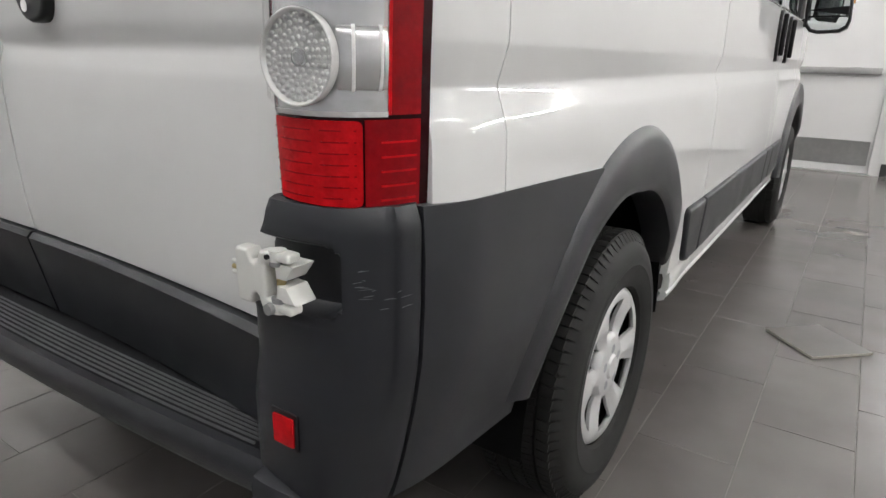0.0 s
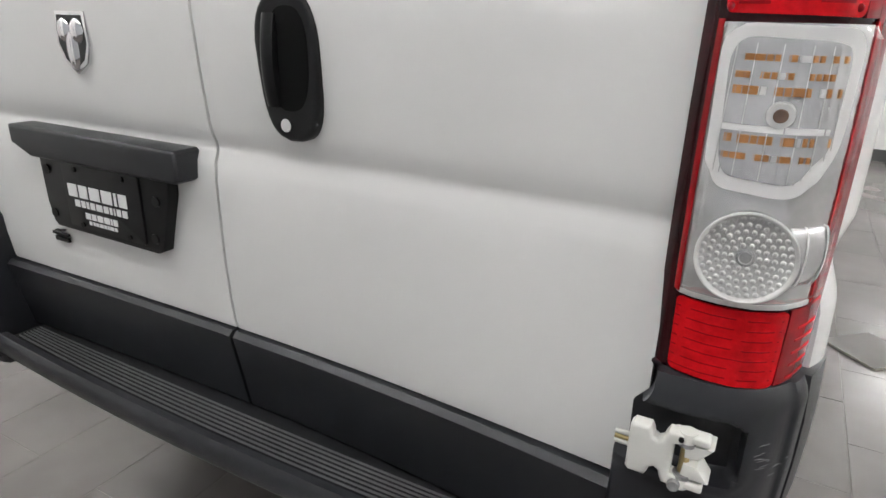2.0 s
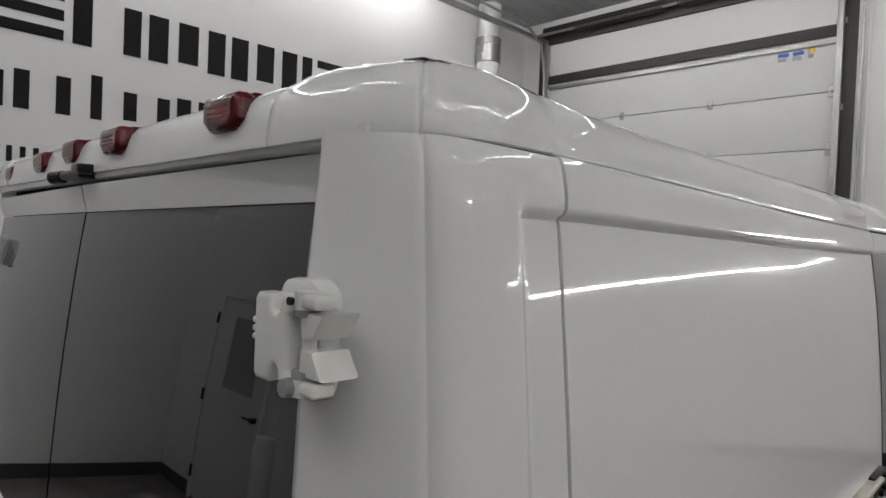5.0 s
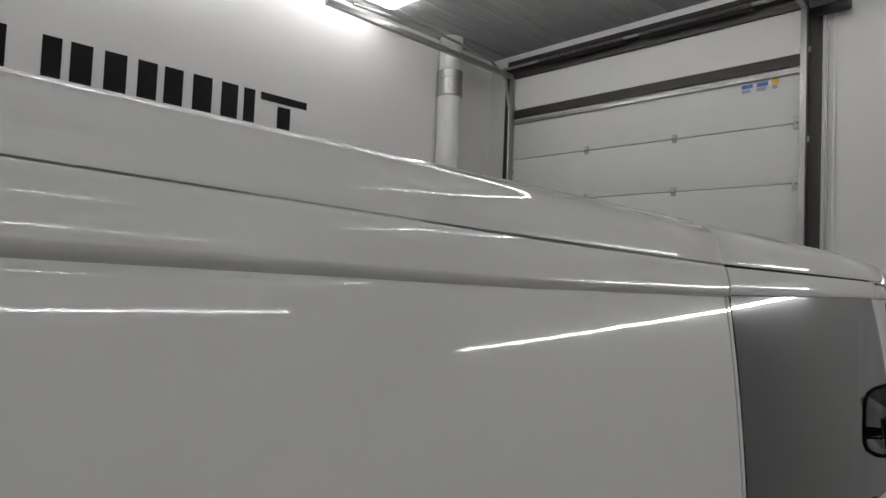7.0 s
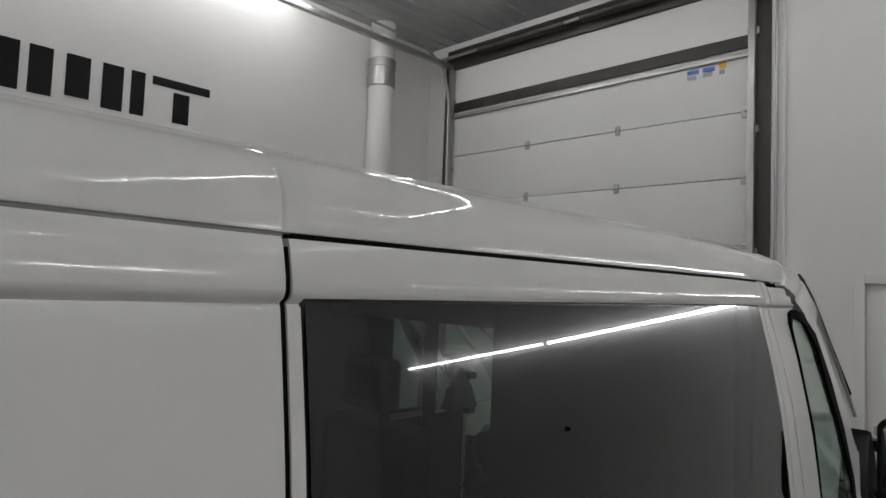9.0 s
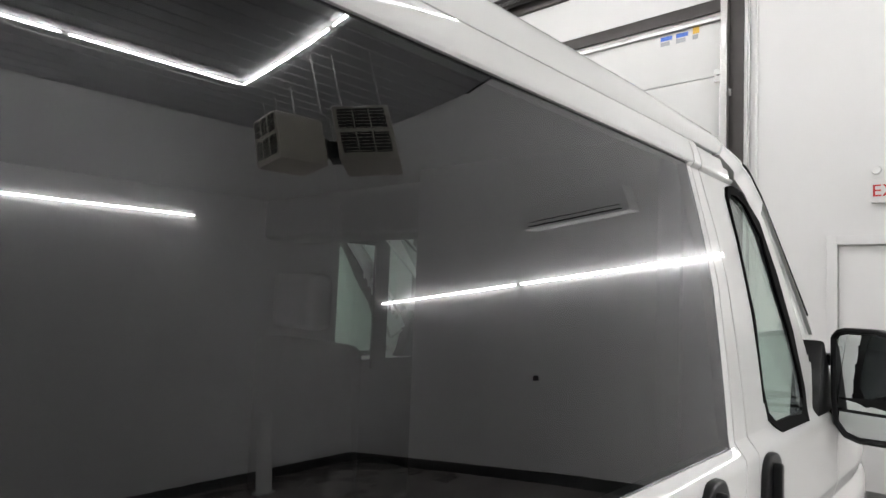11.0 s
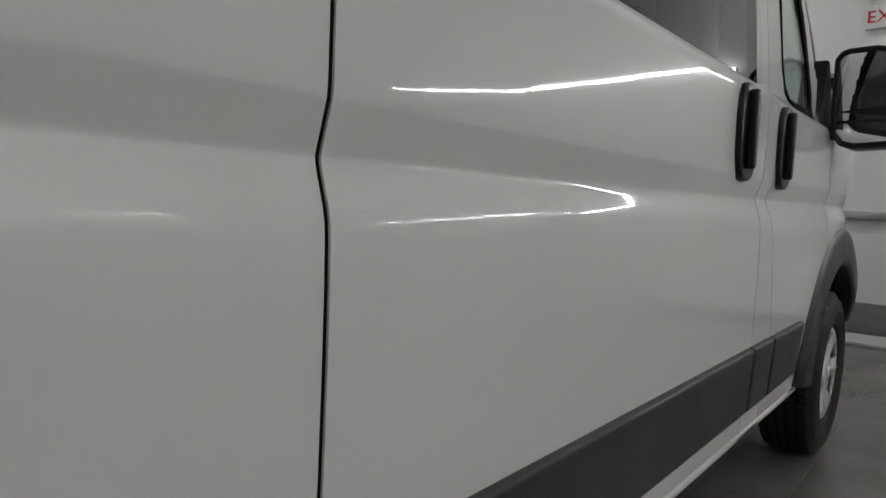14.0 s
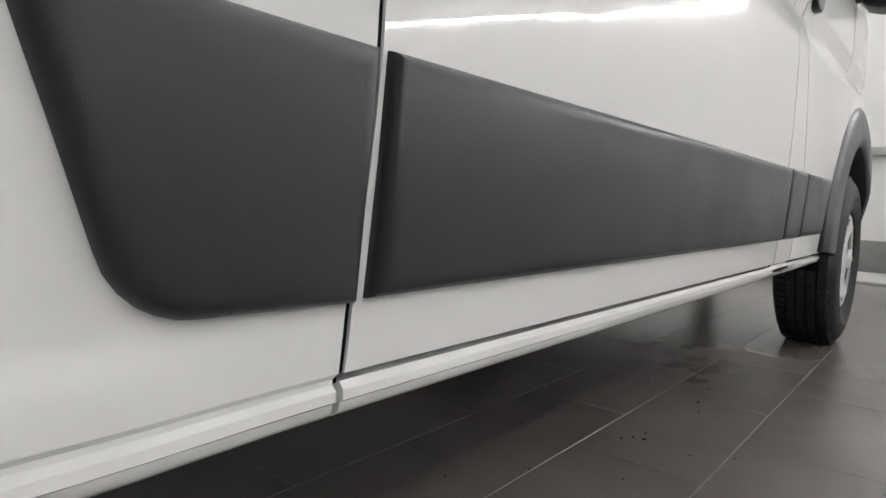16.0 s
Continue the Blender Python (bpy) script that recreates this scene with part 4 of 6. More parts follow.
def mirror(s, parent):
    yb = 3.97
    shape = [(-0.118, 0.150), (-0.104, 0.170), (-0.084, 0.177), (0.004, 0.176), (0.052, 0.163), (0.083, 0.138), (0.101, 0.100), (0.117, -0.030), (0.121, -0.110), (0.110, -0.148), (0.074, -0.172), (-0.045, -0.178), (-0.084, -0.166), (-0.110, -0.130), (-0.118, -0.050)]

    def shrunk(k, d=0.0):
        return [(s * (1.115 + a * k), 1.45 + b * k + d) for a, b in shape]

    def turned(bm):
        # the head is swung in towards the cab
        for v in bm.verts:
            v.co.y -= 0.16 * (s * v.co.x - 1.115)
        return bm

    m = part("door_mirror", slab(shrunk(1.0), "y", yb, yb + 0.15, 0.03, seg=4), PLASTIC_SMOOTH, parent, "black tall door mirror")
    rim = [(p[0], yb - 0.018, p[1]) for p in shrunk(0.965)]
    part("bezel", turned(pipe_path(rim + rim[:2], 0.009, 8)), PLASTIC_SMOOTH, m)
    part("backing", turned(slab(shrunk(0.955), "y", yb - 0.012, yb + 0.03)), PLASTIC_SMOOTH, m)
    part("mirror_glass", turned(slab([p for p in shrunk(0.90) if p[1] > 1.40] + [(s * 1.216, 1.372), (s * 1.012, 1.372)], "y", yb - 0.018, yb - 0.012)), MIRROR, m, "large mirror glass", False)
    part("wide_glass", turned(slab([(s * 1.018, 1.362), (s * 1.218, 1.362)] + [p for p in shrunk(0.90) if p[1] < 1.355], "y", yb - 0.018, yb - 0.012)), MIRROR, m, "small wide-angle mirror glass", False)
    for z0, z1 in ((1.50, 1.54), (1.31, 1.36)):
        part("arm", box((min(s * 0.9, s * 1.04), yb + 0.03, z0), (max(s * 0.9, s * 1.04), yb + 0.09, z1), 0.01), PLASTIC_SMOOTH, m)
    bm = slab([(3.85, 1.345), (3.90, 1.56), (3.915, 1.585), (3.935, 1.58), (4.02, 1.47), (4.08, 1.345)], "x", s * 0.90, s * 0.985, 0.012)
    part("foot", bm, PLASTIC_SMOOTH, m, "black mounting foot")
    part("turn_signal", box((min(s * 1.228, s * 1.241), yb + 0.02, 1.44), (max(s * 1.228, s * 1.241), yb + 0.08, 1.56), 0.005), AMBER, m, "amber repeater")


def wheel(s, yc, outset=0.0):
    c = (s * outset, yc, HUB_Z)
    # disc is near black, so the cover's slots get their shade from colour
    w = part("wheel", lathe([(0.10, s * 0.80), (0.205, s * 0.80), (0.21, s * 0.94), (0.198, s * 0.945), (0.196, s * 0.93), (0.12, s * 0.915), (0.0, s * 0.915)], c, "x", 48), BLACK, van, "steel wheel, near black for slot shade, with a silver cover")
    prof = [(0.205, 0.775), (0.24, 0.765), (0.29, 0.755), (0.322, 0.765), (0.337, 0.785), (0.341, 0.80), (0.342, 0.935), (0.337, 0.952), (0.322, 0.972), (0.302, 0.980), (0.285, 0.984), (0.272, 0.9835), (0.268, 0.9855), (0.262, 0.9835), (0.24, 0.982), (0.222, 0.975), (0.212, 0.972), (0.205, 0.962)]
    bm = lathe([(r, s * x) for r, x in prof], c, "x", 72)
    tyre = part("tyre", bm, RUBBER, w, "black tyre with a deep tread")
    bm = bmesh.new()
    for row, (x, wd) in enumerate(((0.794, 0.030), (0.831, 0.029), (0.866, 0.029), (0.901, 0.029), (0.938, 0.030))):
        n = 84 if row in (0, 4) else 120
        for i in range(n):
            t = 2 * math.pi * (i + 0.5 * (row % 2)) / n
            m = Matrix.Translation((s * (x + outset), yc, HUB_Z)) @ Matrix.Rotation(t, 4, "X") @ Matrix.Translation((0, 0, TYRE_R - 0.0085)) @ Matrix.Rotation(0.12 * (1 if row % 2 else -1), 4, "Z") @ Matrix.Diagonal((wd, TYRE_R * 2 * math.pi / n * (0.84 if row in (0, 4) else 0.90), 0.016, 1))
            bmesh.ops.create_cube(bm, size=1, matrix=m)
    tagged(part("tread", bm, RUBBER, w, "", False), "", kind="stuff")
    bm = bmesh.new()
    for i in range(84):
        t = 2 * math.pi * i / 84
        m = Matrix.Translation((s * (0.957 + outset), yc, HUB_Z)) @ Matrix.Rotation(t, 4, "X") @ Matrix.Translation((0, 0, TYRE_R - 0.017)) @ Matrix.Rotation(s * 0.9, 4, "Y") @ Matrix.Diagonal((0.030, 0.019, 0.007, 1))
        bmesh.ops.create_cube(bm, size=1, matrix=m)
    tagged(part("shoulder_tread", bm, RUBBER, w, "", False), "", kind="stuff")
    # wheel cover: raised rim, broad spokes with deep slots between them, hub with bolt recesses
    bm = bmesh.new()
    N = 72
    rad = [(0.0, 0.972), (0.028, 0.972), (0.033, 0.966), (0.066, 0.966), (0.078, 0.963), (0.088, 0.952), (0.108, 0.951), (0.135, 0.955), (0.158, 0.961), (0.176, 0.966), (0.190, 0.967), (0.202, 0.960), (0.210, 0.948)]
    rings = []
    for r, x in rad:
        ring = []
        for i in range(N):
            t = 2 * math.pi * i / N
            k = max(0.0, min(1.0, (r - 0.08) / 0.01, (0.178 - r) / 0.01))
            ridge = abs(((i / N * 6) % 1) - 0.5) * 2
            xx = x + k * (0.018 * max(0.0, ridge - 0.35) / 0.65 - 0.004)
            ring.append(bm.verts.new((s * (xx + outset), yc + r * math.cos(t), HUB_Z + r * math.sin(t))))
        rings.append(ring)
    for k in range(len(rad) - 1):
        for i in range(N):
            ph = ((i + 0.5) / N * 6) % 1
            if 5 <= k <= 8 and 0.28 < ph < 0.72:
                continue
            bm.faces.new((rings[k][i], rings[k][(i + 1) % N], rings[k + 1][(i + 1) % N], rings[k + 1][i]))
    rim_e = [e for e in bm.edges if len(e.link_faces) == 1]
    made = bmesh.ops.extrude_edge_only(bm, edges=rim_e)
    for v in {v for g in made["geom"] if isinstance(g, bmesh.types.BMEdge) for v in g.verts}:
        v.co.x -= s * 0.009
    part("wheel_cover", bm, SILVER, w, "silver six-spoke wheel cover")
    for i in range(5):
        t = 2 * math.pi * i / 5 + 0.3
        cy, cz = yc + 0.050 * math.cos(t), HUB_Z + 0.050 * math.sin(t)
        # flat grey disc, its colour giving the recess its shade
        bm = lathe([(0.0, s * 0.9668), (0.0085, s * 0.9668), (0.0105, s * 0.9675), (0.0125, s * 0.9668)], (s * outset, cy, cz), "x", 16)
        part("bolt_recess_shade", bm, STICKGREY, w, "grey disc for the shade in a bolt recess")
    # drum in the same near black, as shade behind the slots
    part("brake_drum", lathe([(0.0, s * 0.92), (0.19, s * 0.92), (0.19, s * 0.82)], c, "x", 32), BLACK, w, "brake drum coloured near black for slot shade")


side_of_van(1)
side_of_van(-1)

# ---- roof: rings stepping in and up from the gutter line ----
RINGS = [(0.004, 2.0825), (0.0005, 2.0840), (0.0, 2.087), (0.0015, 2.101), (0.004, 2.113), (0.009, 2.1235), (0.016, 2.132), (0.026, 2.139), (0.040, 2.1445), (0.056, 2.148), (0.060, 2.1505), (0.066, 2.1525), (0.095, 2.1555), (0.14, 2.158), (0.20, 2.160), (0.40, 2.164), (0.70, 2.168)]
EDGE = [(0.84, 3.62), (0.885, 3.42)] + [(0.914, y) for y in (3.2, 2.8, 2.4, 2.0, 1.661, 1.655, 1.649, 1.3, 0.9, 0.5, 0.3, 0.2155, 0.2115, 0.2075, 0.16)]
EDGE += [(0.914 - 0.12 * (1 - math.cos(radians(a))), 0.145 - 0.12 * math.sin(radians(a))) for a in (8, 16, 24, 32, 40, 44.5, 46, 47.5, 54, 62, 70, 78, 85)] + [(x, 0.024) for x in (0.765, 0.74, 0.715, 0.69, 0.676, 0.671, 0.666, 0.62, 0.5, 0.25)]
EDGE = EDGE + [(0.0, 0.022)] + [(-x, y) for x, y in reversed(EDGE)]
bm = bmesh.new()
rows = []
for k, (d, z) in enumerate(RINGS):
    row = []
    for i, (x, y) in enumerate(EDGE):
        groove = 0.003 if y in (0.2115, 1.655) or abs(x) == 0.671 or abs(y - (0.145 - 0.12 * math.sin(radians(46)))) < 1e-6 else 0.0
        if abs(x) > 0.9:
            nx, ny = -math.copysign(1, x), 0.0
        elif y > 3.3:
            nx, ny = -math.copysign(0.7, x), -0.1
        elif y < 0.025:
            nx, ny = 0.0, 1.0
        else:
            a = math.atan2(0.145 - y, abs(x) - 0.794)
            nx, ny = -math.copysign(math.cos(a), x), math.sin(a)
        dd = d + groove
        px, py = x + nx * dd, y + ny * dd
        if d > 0.1:
            px = x * (1 - d / 0.75) if abs(x) > 0.3 else px
            py = max(y, 0.022 + d * 1.2)
        py += (0.010 - 0.010 * px) * max(0.0, min(1.0, (0.25 - py) / 0.2))
        low = sag(py) * max(0.0, min(1.0, (2.15 - z) / 0.04))
        low -= 0.014 * math.exp(-((py - 0.10) / 0.14) ** 2) * max(0.0, min(1.0, (abs(px) - 0.68) / 0.09)) * max(0.0, min(1.0, (z - 2.10) / 0.03))
        low -= 0.013 * max(0.0, min(1.0, (0.24 - py) / 0.10)) * max(0.0, min(1.0, (z - 2.085) / 0.035)) * max(0.0, min(1.0, (2.166 - z) / 0.014)) * max(0.0, min(1.0, (0.80 - abs(px)) / 0.08))
        px -= math.copysign(0.006, px) * min(1.0, max(0.0, (py - 0.4) / 0.9)) * max(0.0, min(1.0, (abs(px) - 0.6) / 0.3))
        row.append(bm.verts.new((px, py, z - low - (0.05 * max(0, (py - 2.9) / 0.7) ** 2 if k > 2 else 0))))
    rows.append(row)
for a, b in zip(rows, rows[1:]):
    for i in range(len(a) - 1):
        bm.faces.new((a[i], a[i + 1], b[i + 1], b[i]))
bm.faces.new(rows[-1])
roof = part("roof", bm, PAINT, van, "white roof with a rounded edge")
for x in (-0.5, -0.25, 0.0, 0.25, 0.5):
    part("roof_rib", box((x - 0.06, 0.6, 2.150), (x + 0.06, 2.9, 2.168), 0.006), PAINT, roof)
for s in (1, -1):
    bm = sheet(lambda y, t: (s * (0.914 - 0.03 * t), y, 2.0815 - sag(y)), spread(0.215, 1.650, 0.2), [0, 1], (0, 0, -0.003))
    part("gutter_seal", bm, SEALGREY, van, "grey seam sealer in the roof gutter")
    bm = sheet(lambda y, t: (s * (0.909 - 0.003 * t), y, 2.070 + 0.014 * t - sag(y)), spread(1.664, 3.0, 0.1), [0, 1], (-s * 0.004, 0, 0))
    part("gutter_seal", bm, BLACK, van, "black rubber roof seal")
    # black sheet that puts shade into the gap beside the lamp
    bm = sheet(lambda z, t: (s * (0.795 + 0.045 * t), 0.002, z), [0.92, 1.2, 1.49], [0, 1], (0, 0.003, 0))
    part("gap_shade", bm, BLACK, van, "black sheet for the shade in the gap beside the tail lamp")

for s in (1, -1):
    # strips behind the seams, coloured as the shade inside them
    for y in (0.2113, DOOR_A, DOOR_B, PILLAR_B, NOSE):
        bm = sheet(lambda yy, z: (s * (flank(yy, z) - 0.0035), edge_line(yy, z), drop_z(yy, z)), [y - G, y + G], zs(0.40 if y > 1 else 0.95, 2.07 if y < 3.5 else 1.33), (-s * 0.002, 0, 0))
        part("gap_shade", bm, SEALGREY if y < 1 else BLACK, van, "grey strip for the faint shade in the panel seam" if y < 1 else "black strip for the shade in the panel gap")
# black bar that makes the slit between the rear doors dark
bm = box((-0.02, 0.05, 0.74), (0.02, 0.06, 2.06))
part("gap_shade", bm, BLACK, van, "black bar for the shade between the doors")

# ---- rear corners and end ----
CORNER = [(0.797, 0.010), (0.805, -0.001), (0.819, -0.007), (0.838, -0.0075), (0.856, -0.004), (0.871, 0.0025), (0.886, 0.0105), (0.900, 0.0195), (0.910, 0.0275), (0.9135, 0.0310), (0.9140, 0.0338), (0.9140, 0.0362), (0.9160, 0.0378), (0.9190, 0.0385), (0.9245, 0.0450), (0.9295, 0.057), (0.9325, 0.072), (0.933, 0.10), (0.933, 0.130), (0.933, 0.134), (0.933, 0.138), (0.933, 0.143), (0.933, 0.148), (0.933, 0.152), (0.933, 0.157), (0.933, 0.207)]


def lean(z, x=0.8):
    """Where the rear face stands, by height and side: it bows a little."""
    left = float(np.interp(z, [0.5, 0.75, 1.1, 1.38, 2.02, 2.08], [0.0, 0.0, 0.0, -0.001, 0.066, 0.070]))
    mid = float(np.interp(z, [0.5, 0.75, 1.1, 1.38, 2.02, 2.08], [0.016, 0.014, 0.008, -0.0105, 0.040, 0.044]))
    right = float(np.interp(z, [0.5, 0.75, 1.1, 1.38, 2.02, 2.08], [-0.036, -0.032, -0.016, -0.001, 0.0, 0.002]))
    k = max(-1.0, min(1.0, x / 0.8))
    return mid + (right - mid) * k ** 2 if k > 0 else mid + (left - mid) * k ** 2


def corner_point(s, i, z):
    x, y = CORNER[i]
    side = flank(max(0.12, y), z) - 0.933
    k = min(1, max(0, (x - 0.812) / 0.12))
    w = min(1, max(0, (0.12 - y) / 0.12))
    x += (0.016 * min(1, max(0, (z - 1.95) / 0.1)) + float(np.interp(z, [1.42, 1.5, 1.72, 1.84, 1.88], [0.0, -0.006, -0.012, -0.006, 0.0]))) * max(0.0, (0.85 - x) / 0.053)
    return (s * (x + side * k), y + lean(z, s) * w, z)


def wrap_point(s, u, z, off):
    """A point on the lower rear corner, u from 0 at the door to 1 on the flank, raised by off."""
    P = [(0.814, -0.022), (0.835, -0.036), (0.865, -0.042), (0.90, -0.040), (0.928, -0.026), (0.947, -0.003), (0.959, 0.021), (0.967, 0.044), (0.973, 0.068)]
    f = u * (len(P) - 1)
    i = min(len(P) - 2, int(f))
    a, b = Vector(P[i]), Vector(P[i + 1])
    p = a.lerp(b, f - i)
    d = b - a
    n = Vector((d.y, -d.x)).normalized()
    bulge = 0.012 * math.sin(math.pi * min(1, max(0, (z - 0.9) / 0.6)))
    p = p + n * (off + bulge * 0.4)
    return (s * p.x, p.y + lean(max(z, 1.1), s) * 0.6, z)


for s in (1, -1):
    idx = list(range(len(CORNER)))
    bm = sheet(lambda i, z: corner_point(s, int(i), z), idx, merged([z for z in FZ if 1.42 < z < 2.08], spread(1.42, 2.08, 0.03), [1.86]), (-s * 0.012, 0.015, 0))
    part("corner_panel", bm, PAINT, van, "white rear corner pillar")
    bm = sheet(side_skin(s), spread(0.058, 0.2095, 0.02), zs(0.911, 1.44), (-s * 0.015, 0, 0))
    part("corner_panel", bm, PAINT, van)
LIP = [(0.066, 2.0725), (0.047, 2.0725), (0.0420, 2.0745), (0.0400, 2.0790), (0.0405, 2.089)]
bm = sheet(lambda x, t: (x, LIP[int(t)][0] - 0.010 * x, LIP[int(t)][1] + 0.006 * x), spread(-0.84, 0.84, 0.1), [0, 1, 2, 3, 4], (0, 0.03, 0))
part("roof_lip", bm, PAINT, van, "white lip above the rear doors")
# black sheet drawing the shaded gap from roof lip to door tops
bm = sheet(lambda x, t: (x, 0.072 - 0.010 * x + 0.02 * abs(x) ** 2, 2.052 + 0.024 * t), spread(-0.82, 0.82, 0.1), [0, 1], (0, 0.004, 0))
part("gap_shade", bm, BLACK, van, "black sheet for the shade above the rear doors")
for x, y, zm in ((0.579, 0.018, 2.133), (0.198, 0.018, 2.131), (-0.056, 0.026, 2.132), (-0.292, 0.028, 2.125), (-0.640, 0.040, 2.115)):
    def shell(w, hi, lo, y0, y1, round_by):
        return slab([(x - w, zm - lo * 0.5), (x - w, zm + hi * 0.55), (x - w * 0.85, zm + hi), (x + w * 0.85, zm + hi), (x + w, zm + hi * 0.55), (x + w, zm - lo * 0.5), (x + w * 0.6, zm - lo * 0.95), (x - w * 0.6, zm - lo * 0.95)], "y", y1, y0, round_by, seg=4)

    lamp = part("marker_lamp", shell(0.0455, 0.0190, 0.029, y + 0.022, y + 0.046, 0.006), MARKER, van, "dark red marker lamp")
    part("lens", shell(0.0435, 0.0175, 0.027, y, y + 0.032, 0.013), MARKER, lamp, "clear red ribbed lens")
    for z in (-0.010, -0.004, 0.002):
        part("rib", box((x - 0.024, y - 0.0008, zm + z - 0.0008), (x + 0.024, y + 0.003, zm + z + 0.0008), 0), RED, lamp, "", False)
bm = box((-0.085, 0.014, 2.074), (0.065, 0.06, 2.090), 0.007, seg=3)
rod((-0.085, 0.010, 2.078), (-0.060, 0.022, 2.080), 0.012, 12, bm)
box((0.045, 0.006, 2.080), (0.085, 0.04, 2.098), 0.006, bm)
part("rear_camera", bm, PLASTIC_SMOOTH, van, "black reversing camera housing")

# ---- rear doors ----
REARP = [(0.54, 0.010), (0.72, 0.004), (0.75, -0.001), (0.80, -0.006), (0.88, -0.009), (0.95, -0.009), (1.04, -0.008), (1.075, -0.004), (1.095, 0.004), (1.105, 0.0055), (1.115, 0.004), (1.13, -0.002), (1.15, -0.005), (1.25, -0.008), (1.34, -0.008), (1.368, -0.004), (1.378, 0.004), (1.386, 0.008)]


def glass_skin(x, z):
    """The rear windows bow gently both ways."""
    return 0.012 + 0.085 * (z - 1.7) + 0.09 * (z - 1.7) ** 2 + 0.0253 * x * x


def rear_rise(x, z):
    """The upper edge of the rear doors climbs a little towards the right flank."""
    return z + 0.016 * x * min(1.0, max(0.0, (z - 1.5) / 0.5))


def rear_skin(x, z):
    if z > 1.386:
        return (x, glass_skin(x, z) - float(np.interp(z, [1.386, 2.014, 2.02, 2.035, 2.064], [0.0, 0.0, 0.002, 0.008, 0.018])), rear_rise(x, z))
    d = float(np.interp(z, [p[0] for p in REARP], [p[1] for p in REARP]))
    return (x, lean(z, x) + d + 0.006 * (abs(x) / 0.8) ** 4, z)


def door_edge(z):
    return 0.806 - 0.012 * min(1, max(0, (z - 1.36) / 0.04)) + 0.016 * min(1, max(0, (z - 1.95) / 0.1))


for s in (1, -1):
    zl = merged([p[0] for p in REARP], spread(0.735, 1.386, 0.04), [2.017, 2.022, 2.035, 2.05, 2.0635], spread(1.386, 2.016, 0.05))
    zl = [z for z in zl if z >= 0.735]
    us = merged(spread(0, 1, 0.05), [0.985])
    fn = lambda u, z: rear_skin(s * (0.0035 + (door_edge(z) - 0.0035) * u), z)
    rd = part("rear_door", sheet(fn, us, zl, (0, 0.022, 0), drop=lambda u, z: u < 0.984 and 1.388 < z < 2.014), PAINT, van, "white rear door with a dark window")

    def pane(u, z):
        x = s * (0.0045 + 0.785 * u)
        return (x, glass_skin(x, z) - 0.0015, rear_rise(x, z))

    bm = sheet(pane, spread(0, 1, 0.1), spread(1.388, 2.014, 0.06), (0, 0.004, 0))
    part("window", bm, TINT, rd, "dark privacy glass")
    bm = sheet(lambda u, z: (s * (0.0045 + 0.797 * u), lean(z, s * 0.8 * u) - 0.018 + 0.19 * (0.722 - z) * (z < 0.722) + 0.010 * (z > 0.725), z), spread(0, 1, 0.1), [0.545, 0.56, 0.60, 0.70, 0.722, 0.732], (0, 0.03, 0))
    part("cladding", bm, PLASTIC, rd, "dark grey plastic strip")

    # handle, plate panel and badge
    if s > 0:
        bm = slab([(x + 0.014 * max(0.0, 1.30 - z) / 0.12 if x < 0.2 else x, z) for x, z in oval(0.204, 1.253, 0.064, 0.112, 3.2)], "y", 0.012, -0.022, 0.010, seg=4)
        h = part("handle", bm, PLASTIC_SMOOTH, rd, "black oval pull handle with a key lock")
        # no hollow here: a flat black oval gives its shade
        bm = slab(oval(0.212, 1.268, 0.040, 0.078, 2.6), "y", -0.0215, -0.0230)
        part("cup", bm, BLACK, h, "flat matt black oval for the shade in the finger hollow", False)
        bm = sheet(lambda u, z: (0.183 - 0.004 * ((z - 1.265) / 0.07) ** 2 + 0.012 * u, -0.030 - 0.014 * (1 - ((z - 1.265) / 0.072) ** 2) + 0.006 * u * u, z), [-1, -0.7, -0.3, 0.3, 0.7, 1], spread(1.195, 1.335, 0.0125), (0, 0.012, 0))
        part("grip", bm, PLASTIC_SMOOTH, h)
        bm = rod((0.205, -0.022, 1.168), (0.205, -0.028, 1.168), 0.0105, 20)
        lk = part("lock", bm, CHROME, h, "chrome key lock")
        bm = box((0.2035, -0.0295, 1.162), (0.2065, -0.0278, 1.174), 0)
        box((0.2025, -0.0295, 1.169), (0.2075, -0.0278, 1.174), 0, bm)
    else:
        bm = slab([(-0.5757, 1.098), (-0.5757, 1.058), (-0.5113, 1.034), (-0.0583, 1.036), (-0.048, 1.042), (-0.048, 1.092), (-0.0549, 1.098)], "y", 0.02, -0.046, 0.008, seg=3)
        ph = part("plate_hood", bm, PLASTIC, rd, "dark plastic hood over the plate")
        bm = slab([(-0.5242, 1.04), (-0.5216, 0.93), (-0.5113, 0.884), (-0.4984, 0.874), (-0.1638, 0.872), (-0.1467, 0.880), (-0.1081, 1.0), (-0.1038, 1.04)], "y", 0.015, -0.022, 0.006, seg=2)
        pl = part("plate_panel", bm, PLASTIC_SMOOTH, rd, "black plate panel")
        pt = part("plate", slab(rounded(-0.4384, -0.1896, 0.886, 1.030, 0.008), "y", -0.0215, -0.0265, 0.0015), PLASTIC_SMOOTH, rd, "black dealer plate with white print")
        bm = bmesh.new()
        x = -0.4255
        for w in (0.0309, 0.0292, 0.0343, 0.0343, 0.0086, 0.0257):
            for a, b in ((0.0, 1.0),):
                box((x, -0.0275, 0.957), (x + w, -0.0267, 0.985), 0.0, bm)
            x += w + 0.006
        x = -0.4084
        for w in (0.0172, 0.0137, 0.0086, 0.0154, 0.0206, 0.0154, 0.0086, 0.0051, 0.0137, 0.0154):
            box((x, -0.0275, 0.936), (x + w, -0.0267, 0.951), 0.0, bm)
            x += w + 0.0043
